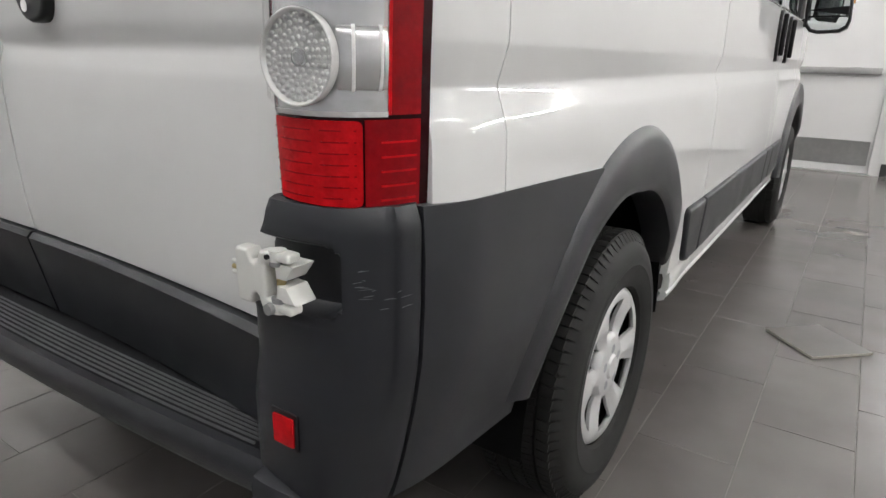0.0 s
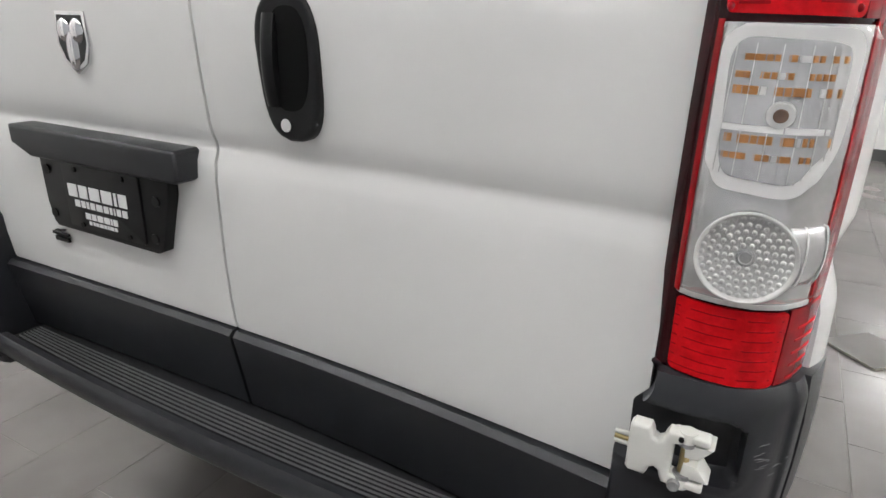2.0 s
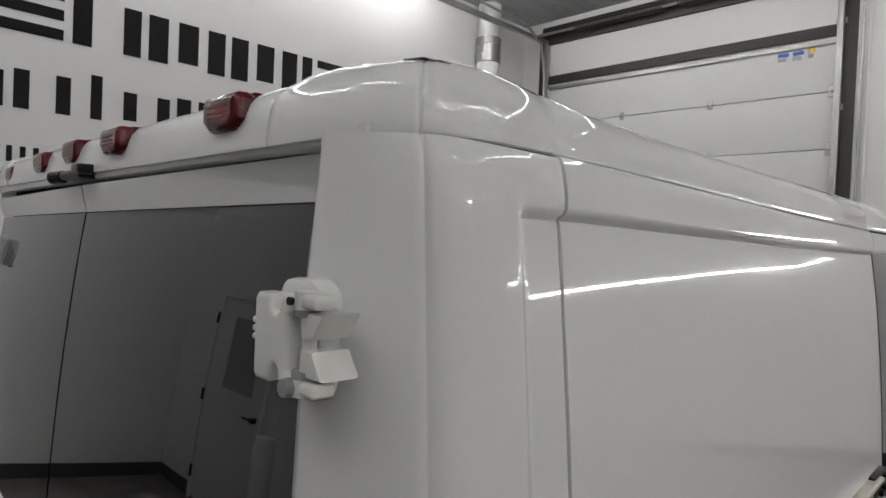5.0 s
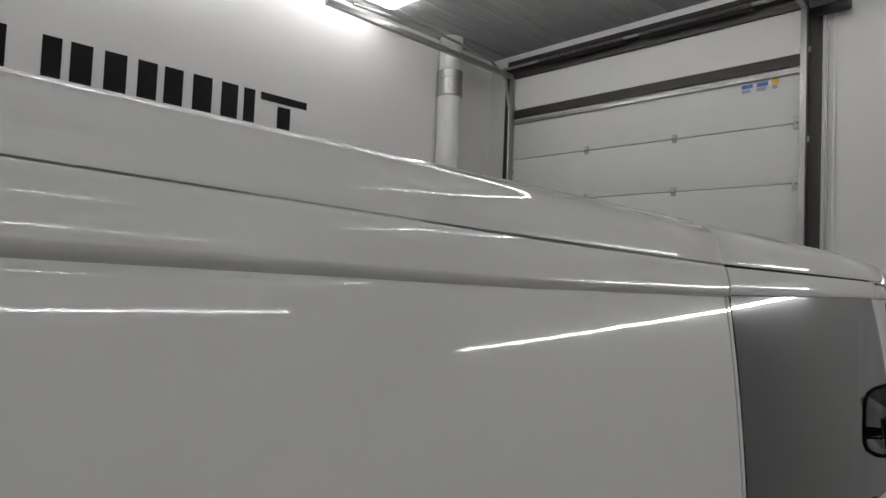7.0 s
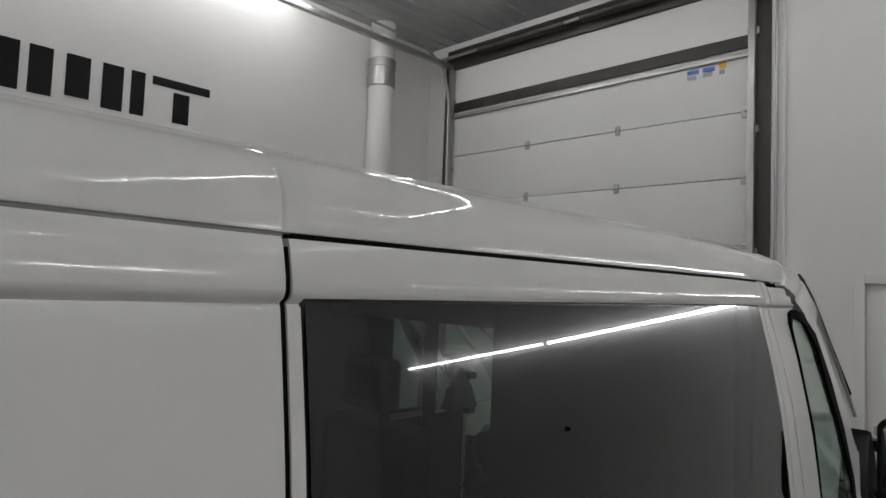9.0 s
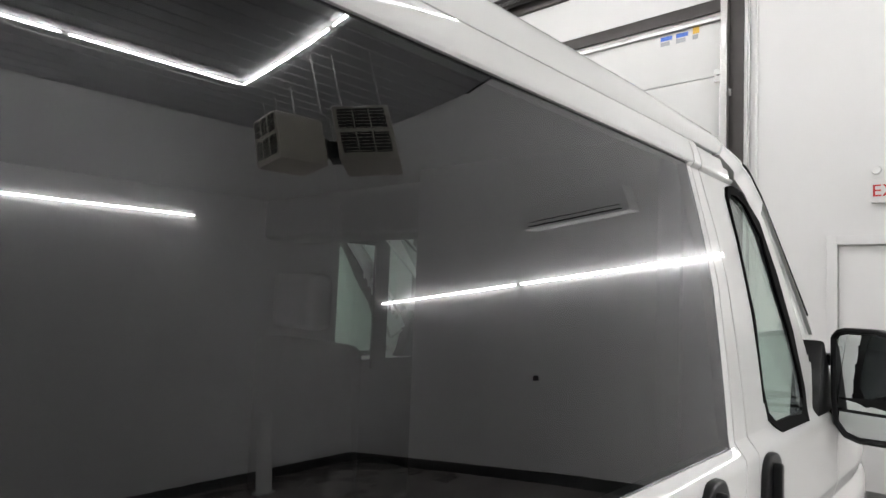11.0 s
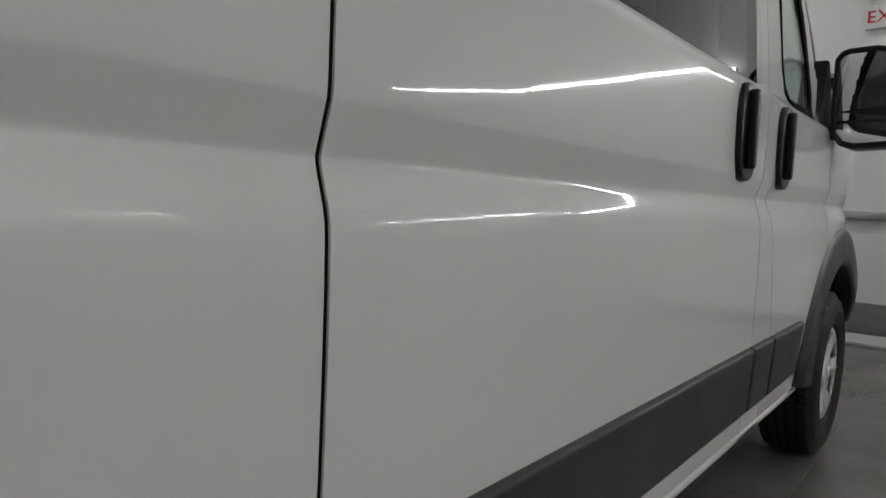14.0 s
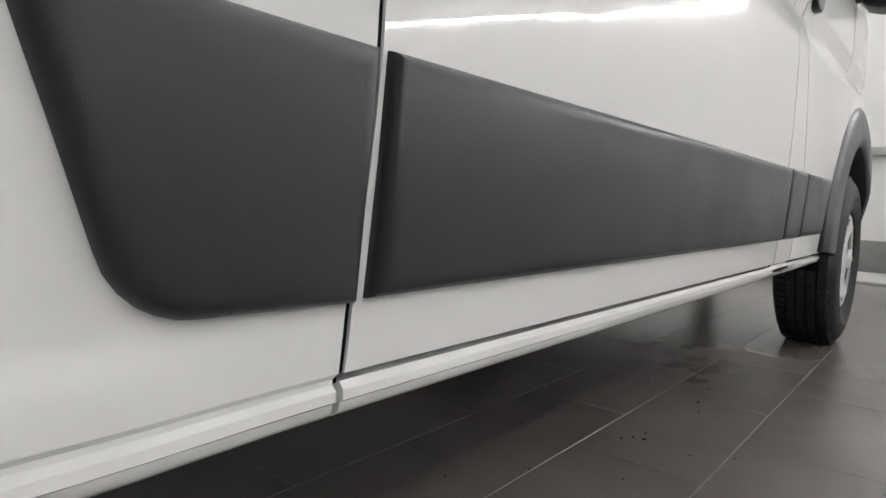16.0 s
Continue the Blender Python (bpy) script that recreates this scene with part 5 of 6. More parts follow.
        x = -0.3783
        for w in (0.0172, 0.0154, 0.0189, 0.0189, 0.0051, 0.0137):
            box((x, -0.0275, 0.912), (x + w, -0.0267, 0.926), 0.0, bm)
            x += w + 0.0034
        x = -0.3697
        for w in (0.0103, 0.0069, 0.0086, 0.012, 0.0086, 0.0051, 0.012, 0.0086):
            box((x, -0.0275, 0.900), (x + w, -0.0267, 0.908), 0.0, bm)
            x += w + 0.003
        part("print", bm, WHITEINK, pt, "white printed bars", False)
        for x, z in ((-0.3912, 1.018), (-0.2368, 1.018), (-0.3912, 0.896), (-0.2368, 0.896)):
            part("screw", rod((x, -0.026, z), (x, -0.030, z), 0.006, 10), PLASTIC_SMOOTH, pt)
        for x, z in ((-0.4984, 1.005), (-0.4984, 0.905), (-0.1467, 0.985), (-0.1638, 0.905)):
            part("screw", rod((x, -0.021, z), (x, -0.025, z), 0.011, 12), PLASTIC_SMOOTH, pl)
        bm = bmesh.new()
        for i, (a, b, z0, z1) in enumerate(((-0.5542, -0.4959, 0.842, 0.848), (-0.5456, -0.4959, 0.828, 0.838), (-0.5413, -0.5199, 0.852, 0.854), (-0.5199, -0.507, 0.855, 0.857))):
            box((a, -0.0085, z0), (b, -0.002, z1), 0, bm)
        part("decal", bm, PLASTIC_SMOOTH, rd, "small dark dealer decal bars", False)
        bm = slab([(-0.3788, 1.3305), (-0.2872, 1.3305), (-0.2828, 1.27), (-0.2984, 1.2348), (-0.333, 1.2128), (-0.3676, 1.2348), (-0.3832, 1.27)], "y", 0.0, -0.018, 0.005, seg=2)
        em = part("badge", bm, CHROME, rd, "chrome shield badge")
        bm = slab([(-0.3708, 1.3228), (-0.295, 1.3228), (-0.2906, 1.2722), (-0.305, 1.2414), (-0.333, 1.2227), (-0.3608, 1.2414), (-0.3754, 1.2722)], "y", -0.0175, -0.0188)
        part("badge_field", bm, PLASTIC_SMOOTH, em, "", False)
        bm = bmesh.new()
        for cx in (-0.353, -0.313):
            bmesh.ops.create_uvsphere(bm, u_segments=14, v_segments=8, radius=1, matrix=Matrix.Translation((cx, -0.018, 1.295)) @ Matrix.Diagonal((0.021, 0.009, 0.023, 1)))
        bmesh.ops.create_uvsphere(bm, u_segments=14, v_segments=8, radius=1, matrix=Matrix.Translation((-0.333, -0.018, 1.260)) @ Matrix.Diagonal((0.020, 0.008, 0.038, 1)))
        part("badge_relief", bm, CHROME, em)


# ---- tail lamps ----
def patch(s, u0, u1, z0, z1, off, bm=None, thick=0.006, nu=10, nz=8):
    def fn(u, z):
        return wrap_point(s, u, z, off)
    n = Vector((-s * 0.004, thick, 0))
    return sheet(fn, [u0 + (u1 - u0) * i / nu for i in range(nu + 1)], [z0 + (z1 - z0) * i / nz for i in range(nz + 1)], n, bm)


def blob(s, outline, off, dip=0.0, thick=0.004):
    """A rounded plate on the lamp's curved face; dip lets its middle sink in."""
    bm = bmesh.new()
    dense = []
    for (ua, za), (ub, zb) in zip(outline, outline[1:] + outline[:1]):
        m = max(1, math.ceil(abs(ub - ua) / 0.03), math.ceil(abs(zb - za) / 0.02))
        dense += [(ua + (ub - ua) * q / m, za + (zb - za) * q / m) for q in range(m)]
    outline = dense
    n = len(outline)
    cu, cz = sum(p[0] for p in outline) / n, sum(p[1] for p in outline) / n
    rings = []
    for k in (1.0, 0.8, 0.55, 0.3):
        rings.append([bm.verts.new(wrap_point(s, cu + (u - cu) * k, cz + (z - cz) * k, off - dip * (1 - k ** 2))) for u, z in outline])
    rings.insert(0, [bm.verts.new(wrap_point(s, u, z, off - thick)) for u, z in outline])
    for a, b in zip(rings, rings[1:]):
        for q in range(n):
            bm.faces.new((a[q], a[(q + 1) % n], b[(q + 1) % n], b[q]))
    bm.faces.new(rings[-1])
    return bm


def soft_quad(corners, r=0.25, n=5):
    """Corner points in order, each rounded off."""
    out = []
    m = len(corners)
    for k in range(m):
        a, b, c = (Vector(corners[(k + q) % m]) for q in (-1, 0, 1))
        p, q = b.lerp(a, r), b.lerp(c, r)
        for w in range(n + 1):
            t = w / n
            out.append(tuple(p * (1 - t) ** 2 + b * 2 * t * (1 - t) + q * t * t))
    return out


def tail_lamp(s):
    # upper outline falls towards the flank
    def top_at(u):
        return 1.490 + 0.018 * min(1, u / 0.5) - 0.125 * max(0, (u - 0.56) / 0.44) ** 1.7

    def shell(u, t):
        bot = 0.916 + 0.004 * u
        return wrap_point(s, u, bot + (top_at(u) - bot) * t, 0.0)
    bm = sheet(shell, [i / 16 for i in range(17)], [i / 20 for i in range(21)], (-s * 0.012, 0.015, 0))
    tl = part("tail_lamp", bm, REDDARK, van, "red and clear tail lamp")
    part("stop_lens", blob(s, soft_quad([(0.07, 1.346), (0.595, 1.343), (0.590, 1.488), (0.085, 1.478)], 0.08), 0.0030), REDRIB, tl, "bright red ribbed lens")
    rng = random.Random(7)
    for i in range(8):
        z = 1.354 + i * 0.0158
        part("lens_rib", patch(s, 0.15 - 0.02 * rng.random(), 0.24 + 0.06 * rng.random(), z, z + 0.0030, 0.0036, thick=0.002, nu=5, nz=1), RED, tl)
        part("lens_rib", patch(s, 0.36 + 0.05 * rng.random(), 0.515, z + 0.002, z + 0.0056, 0.0036, thick=0.002, nu=5, nz=1), RED, tl)
    for u in (0.10, 0.545):
        for i in range(8):
            p = Vector(wrap_point(s, u, 1.352 + i * 0.0148, 0.003))
            bm = bmesh.new()
            bmesh.ops.create_icosphere(bm, subdivisions=2, radius=1, matrix=Matrix.Translation(p) @ Matrix.Diagonal((0.0046, 0.0022, 0.0042, 1)))
            part("lens_bead", bm, RED, tl)
    part("edge_lens", sheet(lambda u, t: wrap_point(s, u, 1.343 + (top_at(u) - 0.022 - 1.343) * t, 0.0026), [0.60 + 0.11 * i / 4 for i in range(5)], [i / 8 for i in range(9)], (-s * 0.002, 0.004, 0)), RED, tl)
    part("side_lens", sheet(lambda u, t: wrap_point(s, u, 1.036 + (top_at(u) - 0.022 - 1.036) * t, 0.0024), [0.714 + 0.206 * i / 6 for i in range(7)], [i / 20 for i in range(21)], (-s * 0.004, 0.003, 0)), RED, tl, "deep red side lens")
    for i in range(17):
        z = 1.043 + i * 0.0183
        part("lens_rib", patch(s, 0.75, 0.885, z, z + 0.0022, 0.0030, thick=0.002, nu=3, nz=1), RED, tl)
    part("lower_lens", blob(s, soft_quad([(0.07, 0.934), (0.57, 0.930), (0.57, 1.030), (0.07, 1.031)], 0.08), 0.0028), REDRIB, tl, "red reflector lens")
    for i in range(7):
        z = 0.940 + i * 0.013
        part("lens_rib", patch(s, 0.10, 0.54, z, z + 0.0016, 0.0034, thick=0.002, nu=6, nz=1), RED, tl)
    part("lower_side_lens", patch(s, 0.58, 0.92, 0.927, 1.031, 0.0024), RED, tl)
    for i in range(5):
        z = 0.936 + i * 0.017
        part("lens_rib", patch(s, 0.66, 0.89, z, z + 0.0026, 0.0036, thick=0.002, nu=4, nz=1), REDRIB, tl)
    # clear chamber
    part("chamber", patch(s, 0.08, 0.70, 1.040, 1.337, 0.0018), CHAMBER, tl, "bright clear chamber")
    part("chamber_edge", patch(s, 0.70, 0.72, 1.036, 1.34, 0.0035, nu=1), REDRIB, tl)
    part("chamber_edge", patch(s, 0.06, 0.08, 1.036, 1.34, 0.003, nu=1), RED, tl)
    part("chamber_edge", patch(s, 0.08, 0.70, 1.034, 1.040, 0.0026, nz=1), FROST, tl, "pale chamber edge")
    # indicator: grey ribbed bowl with amber dashes inside a thick white rim
    rim = soft_quad([(0.125, 1.170), (0.45, 1.162), (0.60, 1.215), (0.625, 1.333), (0.095, 1.338)], 0.24)
    ind = part("indicator", blob(s, rim, 0.0070), LAMPWHITE, tl, "indicator in a white rim")
    bowl = soft_quad([(0.160, 1.184), (0.43, 1.177), (0.535, 1.222), (0.552, 1.320), (0.132, 1.325)], 0.24)
    part("indicator_bowl", blob(s, bowl, 0.0078, 0.0, 0.002), CHAMBER, ind, "faceted grey bowl")
    for c in range(15):
        u = 0.152 + c * 0.0265
        top, low = 1.318 - 0.002 * c / 15, 1.186 - 0.010 * c / 15 + max(0.0, u - 0.43) * 0.42
        lean_u = 0.012 * (1 - c / 7.0)
        part("rib", sheet(lambda a, t: wrap_point(s, u + a + lean_u * (t - 0.5), low + (top - low) * t, 0.0090), [0.0, 0.002, 0.004], [i / 6 for i in range(7)], (0, 0.002, 0)), CHAMBER if c % 3 else FROST, ind)
        for r, z in enumerate((1.202, 1.219, 1.268, 1.284, 1.301)):
            if z < low + 0.008 or (c + 2 * r) % 5 == 4 or c in (0, 14):
                continue
            h = 0.0085 if r in (1, 2) else 0.0065
            part("facet", patch(s, u + 0.009, u + 0.024, z, z + h, 0.0092, thick=0.0015, nu=1, nz=1), AMBER if (c * 3 + r) % 7 else FROST, ind)
    part("bright_band", patch(s, 0.17, 0.50, 1.231, 1.2375, 0.0096, thick=0.0015, nu=8, nz=1), CLEARCHROME, ind)
    b0 = Vector(wrap_point(s, 0.345, 1.249, 0.006))
    b1 = Vector(wrap_point(s, 0.345, 1.249, 0.0125))
    part("bulb_ring", rod(b0, b0.lerp(b1, 0.8), 0.0145, 20, r2=0.013), FROST, ind, "pale ring round the bulb")
    part("bulb", rod(b0, b1, 0.0100, 16, r2=0.0065), RUST, ind, "dark amber bulb")
    # round reversing lamp: dish with rings of beads
    c0 = Vector(wrap_point(s, 0.325, 1.097, 0.003))
    nrm = (Vector(wrap_point(s, 0.325, 1.097, 0.02)) - c0).normalized()
    rot = nrm.to_track_quat("Z", "Y").to_matrix().to_4x4()
    bm = lathe([(0.0505, 0.0), (0.0525, 0.010), (0.0520, 0.0135), (0.0505, 0.0140), (0.0490, 0.0130), (0.0475, 0.0090), (0.0440, 0.0070), (0.0, 0.0055)], (0, 0, 0), "z", 48)
    bm.transform(Matrix.Translation(c0) @ rot)
    rv = part("reversing_lens", bm, FROST, tl, "round frosted reversing lens")
    bm = bmesh.new()
    for r, n, h, wide in ((0.0445, 32, 0.0078, 0.0031), (0.0370, 27, 0.0072, 0.0030), (0.0290, 22, 0.0068, 0.0029), (0.0210, 16, 0.0064, 0.0028), (0.0140, 10, 0.0062, 0.0027)):
        for i in range(n):
            t = 2 * math.pi * i / n
            bmesh.ops.create_icosphere(bm, subdivisions=2, radius=1, matrix=Matrix.Rotation(t, 4, "Z") @ Matrix.Translation((r, 0, h)) @ Matrix.Diagonal((0.0030, wide, 0.0026, 1)))
    bm.transform(Matrix.Translation(c0) @ rot)
    tagged(part("beading", bm, FROST, rv), "", kind="stuff")
    bm = lathe([(0.0100, 0.005), (0.0098, 0.0092), (0.0070, 0.0100), (0.0062, 0.0086), (0.0, 0.0086)], (0, 0, 0), "z", 24)
    bm.transform(Matrix.Translation(c0) @ rot)
    part("bulb_tip", bm, CHAMBER, rv, "silvered bulb tip")
    # silvered barrel beside the round lens
    bm = sheet(lambda u, t: wrap_point(s, u, 1.097 - 0.034 * math.cos(math.pi * t), 0.002 + 0.0085 * math.sin(math.pi * t)), [0.47 + 0.21 * i / 6 for i in range(7)], [i / 14 for i in range(15)], (0, 0.002, 0))
    bar = part("barrel", bm, CHAMBER, tl, "silvered reflector barrel")
    for u in (0.52, 0.64):
        part("barrel_ring", sheet(lambda q, t: wrap_point(s, u + q, 1.097 - 0.0355 * math.cos(math.pi * t), 0.0022 + 0.0095 * math.sin(math.pi * t)), [0.0, 0.006, 0.012], [i / 12 for i in range(13)], (0, 0.002, 0)), CLEARCHROME, bar)
    # clear cover over all, domed from its edges
    bm = sheet(lambda u, t: wrap_point(s, u, 1.042 + 0.294 * t, 0.0045 + 0.0115 * min(1.0, min(u - 0.085, 0.695 - u) / 0.05, min(t, 1 - t) / 0.04)), [0.085, 0.10, 0.118] + [0.135 + 0.51 * i / 10 for i in range(11)] + [0.662, 0.68, 0.695], [0, 0.02, 0.04] + [0.04 + 0.92 * i / 6 for i in range(1, 7)] + [0.98, 1], (0, 0.003, 0))
    part("cover", bm, LENS, tl, "clear outer lens")


tail_lamp(1)
tail_lamp(-1)

# ---- rear bumper: step between two corner shells ----
def step_bow(x):
    return 0.028 * (abs(x) / 0.79) ** 2


def step_loft(profile, x0, x1, n=16):
    bm = bmesh.new()
    rows = [[bm.verts.new((x, y + step_bow(x) * min(1, max(0, (0.03 - y) / 0.09)), z)) for y, z in profile] for x in spread(x0, x1, (x1 - x0) / n)]
    m = len(profile)
    for a, b in zip(rows, rows[1:]):
        for i in range(m):
            bm.faces.new((a[i], a[(i + 1) % m], b[(i + 1) % m], b[i]))
    bm.faces.new(rows[0]), bm.faces.new(rows[-1])
    return bm


bp = part("bumper_step", step_loft([(0.07, 0.522), (-0.076, 0.522), (-0.082, 0.545), (-0.098, 0.545), (-0.106, 0.537), (-0.110, 0.520), (-0.106, 0.495), (-0.092, 0.474), (-0.06, 0.465), (0.07, 0.465)], -0.79, 0.79), PLASTIC, van, "dark plastic rear step with ribs")
part("tread_floor", step_loft([(0.069, 0.5385), (-0.077, 0.5385), (-0.077, 0.520), (0.069, 0.520)], -0.75, 0.75), TREAD, bp, "matt black floor between the ribs")
for i in range(7):
    y = -0.069 + i * 0.0112
    part("step_rib", step_loft([(y - 0.0021, 0.537), (y - 0.0015, 0.5415), (y - 0.0008, 0.5422), (y + 0.0008, 0.5422), (y + 0.0015, 0.5415), (y + 0.0021, 0.537)], -0.735, 0.735), RIBGREY, bp)
for s in (1, -1):
    P = [(0.772, 0.03), (0.774, -0.055), (0.785, -0.073), (0.82, -0.080), (0.87, -0.080), (0.917, -0.070), (0.948, -0.048), (0.970, -0.018), (0.983, 0.012), (0.986, 0.029)]

    def path(u):
        f = u * (len(P) - 1)
        k = min(len(P) - 2, int(f))
        f -= k
        p0, p1, p2, p3 = P[max(0, k - 1)], P[k], P[k + 1], P[min(len(P) - 1, k + 2)]
        return [0.5 * (2 * b + (c - a) * f + (2 * a - 5 * b + 4 * c - d) * f * f + (3 * b - a - 3 * c + d) * f ** 3) for a, b, c, d in zip(p0, p1, p2, p3)]

    def ease(t):
        t = min(1.0, max(0.0, t))
        return t * t * (3 - 2 * t)

    def cs(u, z, off=0.0):
        x, y = path(u)
        k = max(0, (0.53 - z) / 0.09)
        x += tuck(z) * ease((x - 0.87) / 0.11)
        top = max(0, (z - 0.895) / 0.03)
        cx, cy = 0.86, 0.04
        f = 1 - 0.12 * k ** 2 - 0.06 * top ** 2 + off
        x2, y2 = cx + (x - cx) * f, cy + (y - cy) * f
        x2 = max(x2, 0.770 + 0.046 * ease((z - 0.83) / 0.08))
        # rounded recess round the hinge, open to the door, with a faint raised rim
        dx, dz = max(0.0, x - 0.906), max(0.0, abs(z - 0.8385) - 0.0265)
        d = 0.020 - math.hypot(dx, dz)
        hollow = 0.034 * ease(d / 0.007) - 0.0018 * ease(1 - abs(d + 0.008) / 0.008)
        if u > 0.8:
            hollow = 0.0
        return (s * x2, y2 + hollow + 0.012 * ease((z - 0.66) / 0.05) * ease(-y / 0.02), z)

    zl = merged(spread(0.45, 0.54, 0.015), spread(0.54, 0.77, 0.03), spread(0.77, 0.91, 0.0045), [0.915, 0.922, 0.928, 0.93])
    bm = sheet(cs, [i / 44 for i in range(45)], zl, (-s * 0.012, 0.02, 0))
    bc = part("bumper_corner", bm, PLASTIC, van, "dark plastic bumper corner, scuffed")
    bm = bmesh.new()
    rows = []
    for i in range(15):
        t = i / 14
        x = 0.797 + 0.135 * t
        shell = float(np.interp(x, [p[0] for p in P[2:]], [p[1] for p in P[2:]]))
        out = -0.104 + (shell + 0.004 + 0.104) * ease(t)
        top = 0.546 - 0.030 * t
        rows.append([bm.verts.new((s * x, y, z)) for y, z in ((shell + 0.03, top), (out + 0.014, top), (out + 0.005, top - 0.004), (out, top - 0.016), (out + 0.002, 0.490), (out + 0.012, 0.474), (shell + 0.03, 0.466))])
    for a, b in zip(rows, rows[1:]):
        for q in range(7):
            bm.faces.new((a[q], a[(q + 1) % 7], b[(q + 1) % 7], b[q]))
    bm.faces.new(rows[0]), bm.faces.new(rows[-1])
    part("step_end", bm, PLASTIC, bc, "dark plastic end of the step")
    rf = slab([(s * x, z) for x, z in rounded(0.822, 0.872, 0.598, 0.655, 0.004)], "y", -0.05, -0.083, 0.002)
    rr = part("reflector", rf, PLASTIC_SMOOTH, bc, "red reflector in a black frame")
    part("reflector_lens", slab([(s * x, z) for x, z in rounded(0.828, 0.866, 0.605, 0.648, 0.003)], "y", -0.08, -0.0855, 0.001), REDRIB, rr, "red prismatic lens")
    if s > 0:
        bm = bmesh.new()
        rng = random.Random(11)
        for k in range(16):
            u0 = rng.uniform(0.63, 0.84)
            z0 = 0.835 - 0.10 * (u0 - 0.63) + rng.gauss(0, 0.010)
            du, dz = rng.uniform(0.01, 0.06), rng.uniform(-0.001, 0.002)
            w = rng.uniform(0.0003, 0.0008)
            sheet(lambda t, v: cs(min(0.95, u0 + du * t), z0 + dz * t + w * v * math.sin(math.pi * (0.1 + 0.8 * t)), 0.006), [0, 0.25, 0.5, 0.75, 1], [0, 1], (-0.001, 0.001, 0), bm)
        part("scuff", bm, SCUFF, bc, "pale scratch marks", False)


# ---- hinges ----
def hinge(s, zc, y, x0, k=1.0, pin=None):
    """A cast hinge: notched leaf plate on the door, twin knuckles and a pin."""
    half = [(0.0, 0.030), (0.004, 0.035), (0.024, 0.035), (0.027, 0.029), (0.029, 0.022), (0.034, 0.019), (0.039, 0.022), (0.041, 0.029), (0.045, 0.037), (0.064, 0.038), (0.064, 0.024), (0.053, 0.021)]
    pts = [(a * k, b) for a, b in half] + [(a * k, -b) for a, b in reversed(half)]

    def bx(a, b, y0, y1, z0, z1, bev):
        return box((min(s * (x0 + a), s * (x0 + b)), y0, zc + z0), (max(s * (x0 + a), s * (x0 + b)), y1, zc + z1), bev, seg=3)

    def disc(a, z, r, y0, y1, r2=None):
        return rod((s * (x0 + a), y0, zc + z), (s * (x0 + a), y1, zc + z), r, 16, r2=r2)

    hg = part("hinge", slab([(s * (x0 + a), zc + b) for a, b in pts], "y", y + 0.011, y - 0.011, 0.005, seg=3), HINGEPAINT, van, "white painted cast hinge")
    for up in (1, -1):
        part("arm", bx(0.050 * k, 0.092 * k, y - 0.009, y + 0.012, min(up * 0.027, up * 0.038), max(up * 0.027, up * 0.038), 0.004), HINGEPAINT, hg)
        part("knuckle", rod((s * (x0 + 0.066 * k), y, zc + up * 0.0245), (s * (x0 + 0.066 * k), y, zc + up * 0.0395), 0.0105, 20), HINGEPAINT, hg)
        part("body_leaf", slab([(s * (x0 + a * k), zc + up * b) for a, b in ((0.064, 0.0245), (0.097, 0.0245), (0.082, 0.0045), (0.066, 0.004))], "y", y + 0.030, y - 0.006, 0.0035, seg=2), HINGEPAINT, hg)
        part("shim", rod((s * (x0 + 0.066 * k), y, zc + up * 0.0205), (s * (x0 + 0.066 * k), y, zc + up * 0.0260), 0.0108, 16), SEALGREY, hg, "dark grey washer")
    part("pin", rod((s * (x0 + 0.066 * k), y + 0.003, zc - 0.026), (s * (x0 + 0.066 * k), y + 0.003, zc + 0.026), 0.006, 12), pin or HINGEPAINT, hg, "brass pin" if pin else "")
    # solid black disc, the hole's shade as colour
    part("pin_hole_shade", disc(0.060 * k, 0.032, 0.0032, y - 0.009, y - 0.0135), PLASTIC_SMOOTH, hg, "black disc for the shade in the pin hole")
    part("stop", disc(0.060 * k, -0.033, 0.0085, y - 0.006, y - 0.0165, 0.007), SEALGREY, hg, "grey rubber stop")
    for z, m in ((0.009, HINGEPAINT), (0.002, pin or HINGEPAINT), (-0.005, HINGEPAINT)):
        part("spring_end", rod((s * (x0 - 0.018), y + 0.001, zc + z), (s * (x0 + 0.004), y + 0.001, zc + z), 0.0032, 10), m, hg, "brass spring end" if m is pin else "")


for s in (1, -1):
    hinge(s, 1.912, -0.042 if s > 0 else 0.01, 0.812, 0.92)
    hinge(s, 0.842, -0.092, 0.800, pin=BRASS)
    yb = -0.012 if s > 0 else 0.045
    bm = slab([(s * a, b) for a, b in rounded(0.800, 0.862, 1.858, 1.958, 0.018)], "y", yb + 0.03, yb - 0.012, 0.006)
    part("hinge_base", bm, PAINT, van, "white pressed hinge seat")
    bm = slab([(s * a, b) for a, b in rounded(0.795, 0.868, 1.852, 1.964, 0.02)], "y", yb + 0.034, yb + 0.020)
    part("hinge_gasket", bm, PLASTIC_SMOOTH, van, "black gasket round the hinge seat", False)

# ---- sliding door rail ----
yr0, yr1, zr0, zr1 = 0.205, 1.572, 1.390, 1.450
bm = box((0.955, yr0, zr1 - 0.013), (0.988, yr1, zr1), 0.005, seg=3)
box((0.955, yr0, zr0), (0.988, yr1, zr0 + 0.010), 0.004, bm, seg=3)
box((0.955, yr0, zr0 + 0.01), (0.976, yr1, zr1 - 0.013), 0, bm)
rail = part("door_rail", bm, RAILMETAL, van, "pale metal sliding door rail")
part("rail_end_cap", box((0.955, 0.125, 1.393), (0.989, 0.206, 1.462), 0.008, seg=3), PLASTIC_SMOOTH, rail, "black rail end cap")
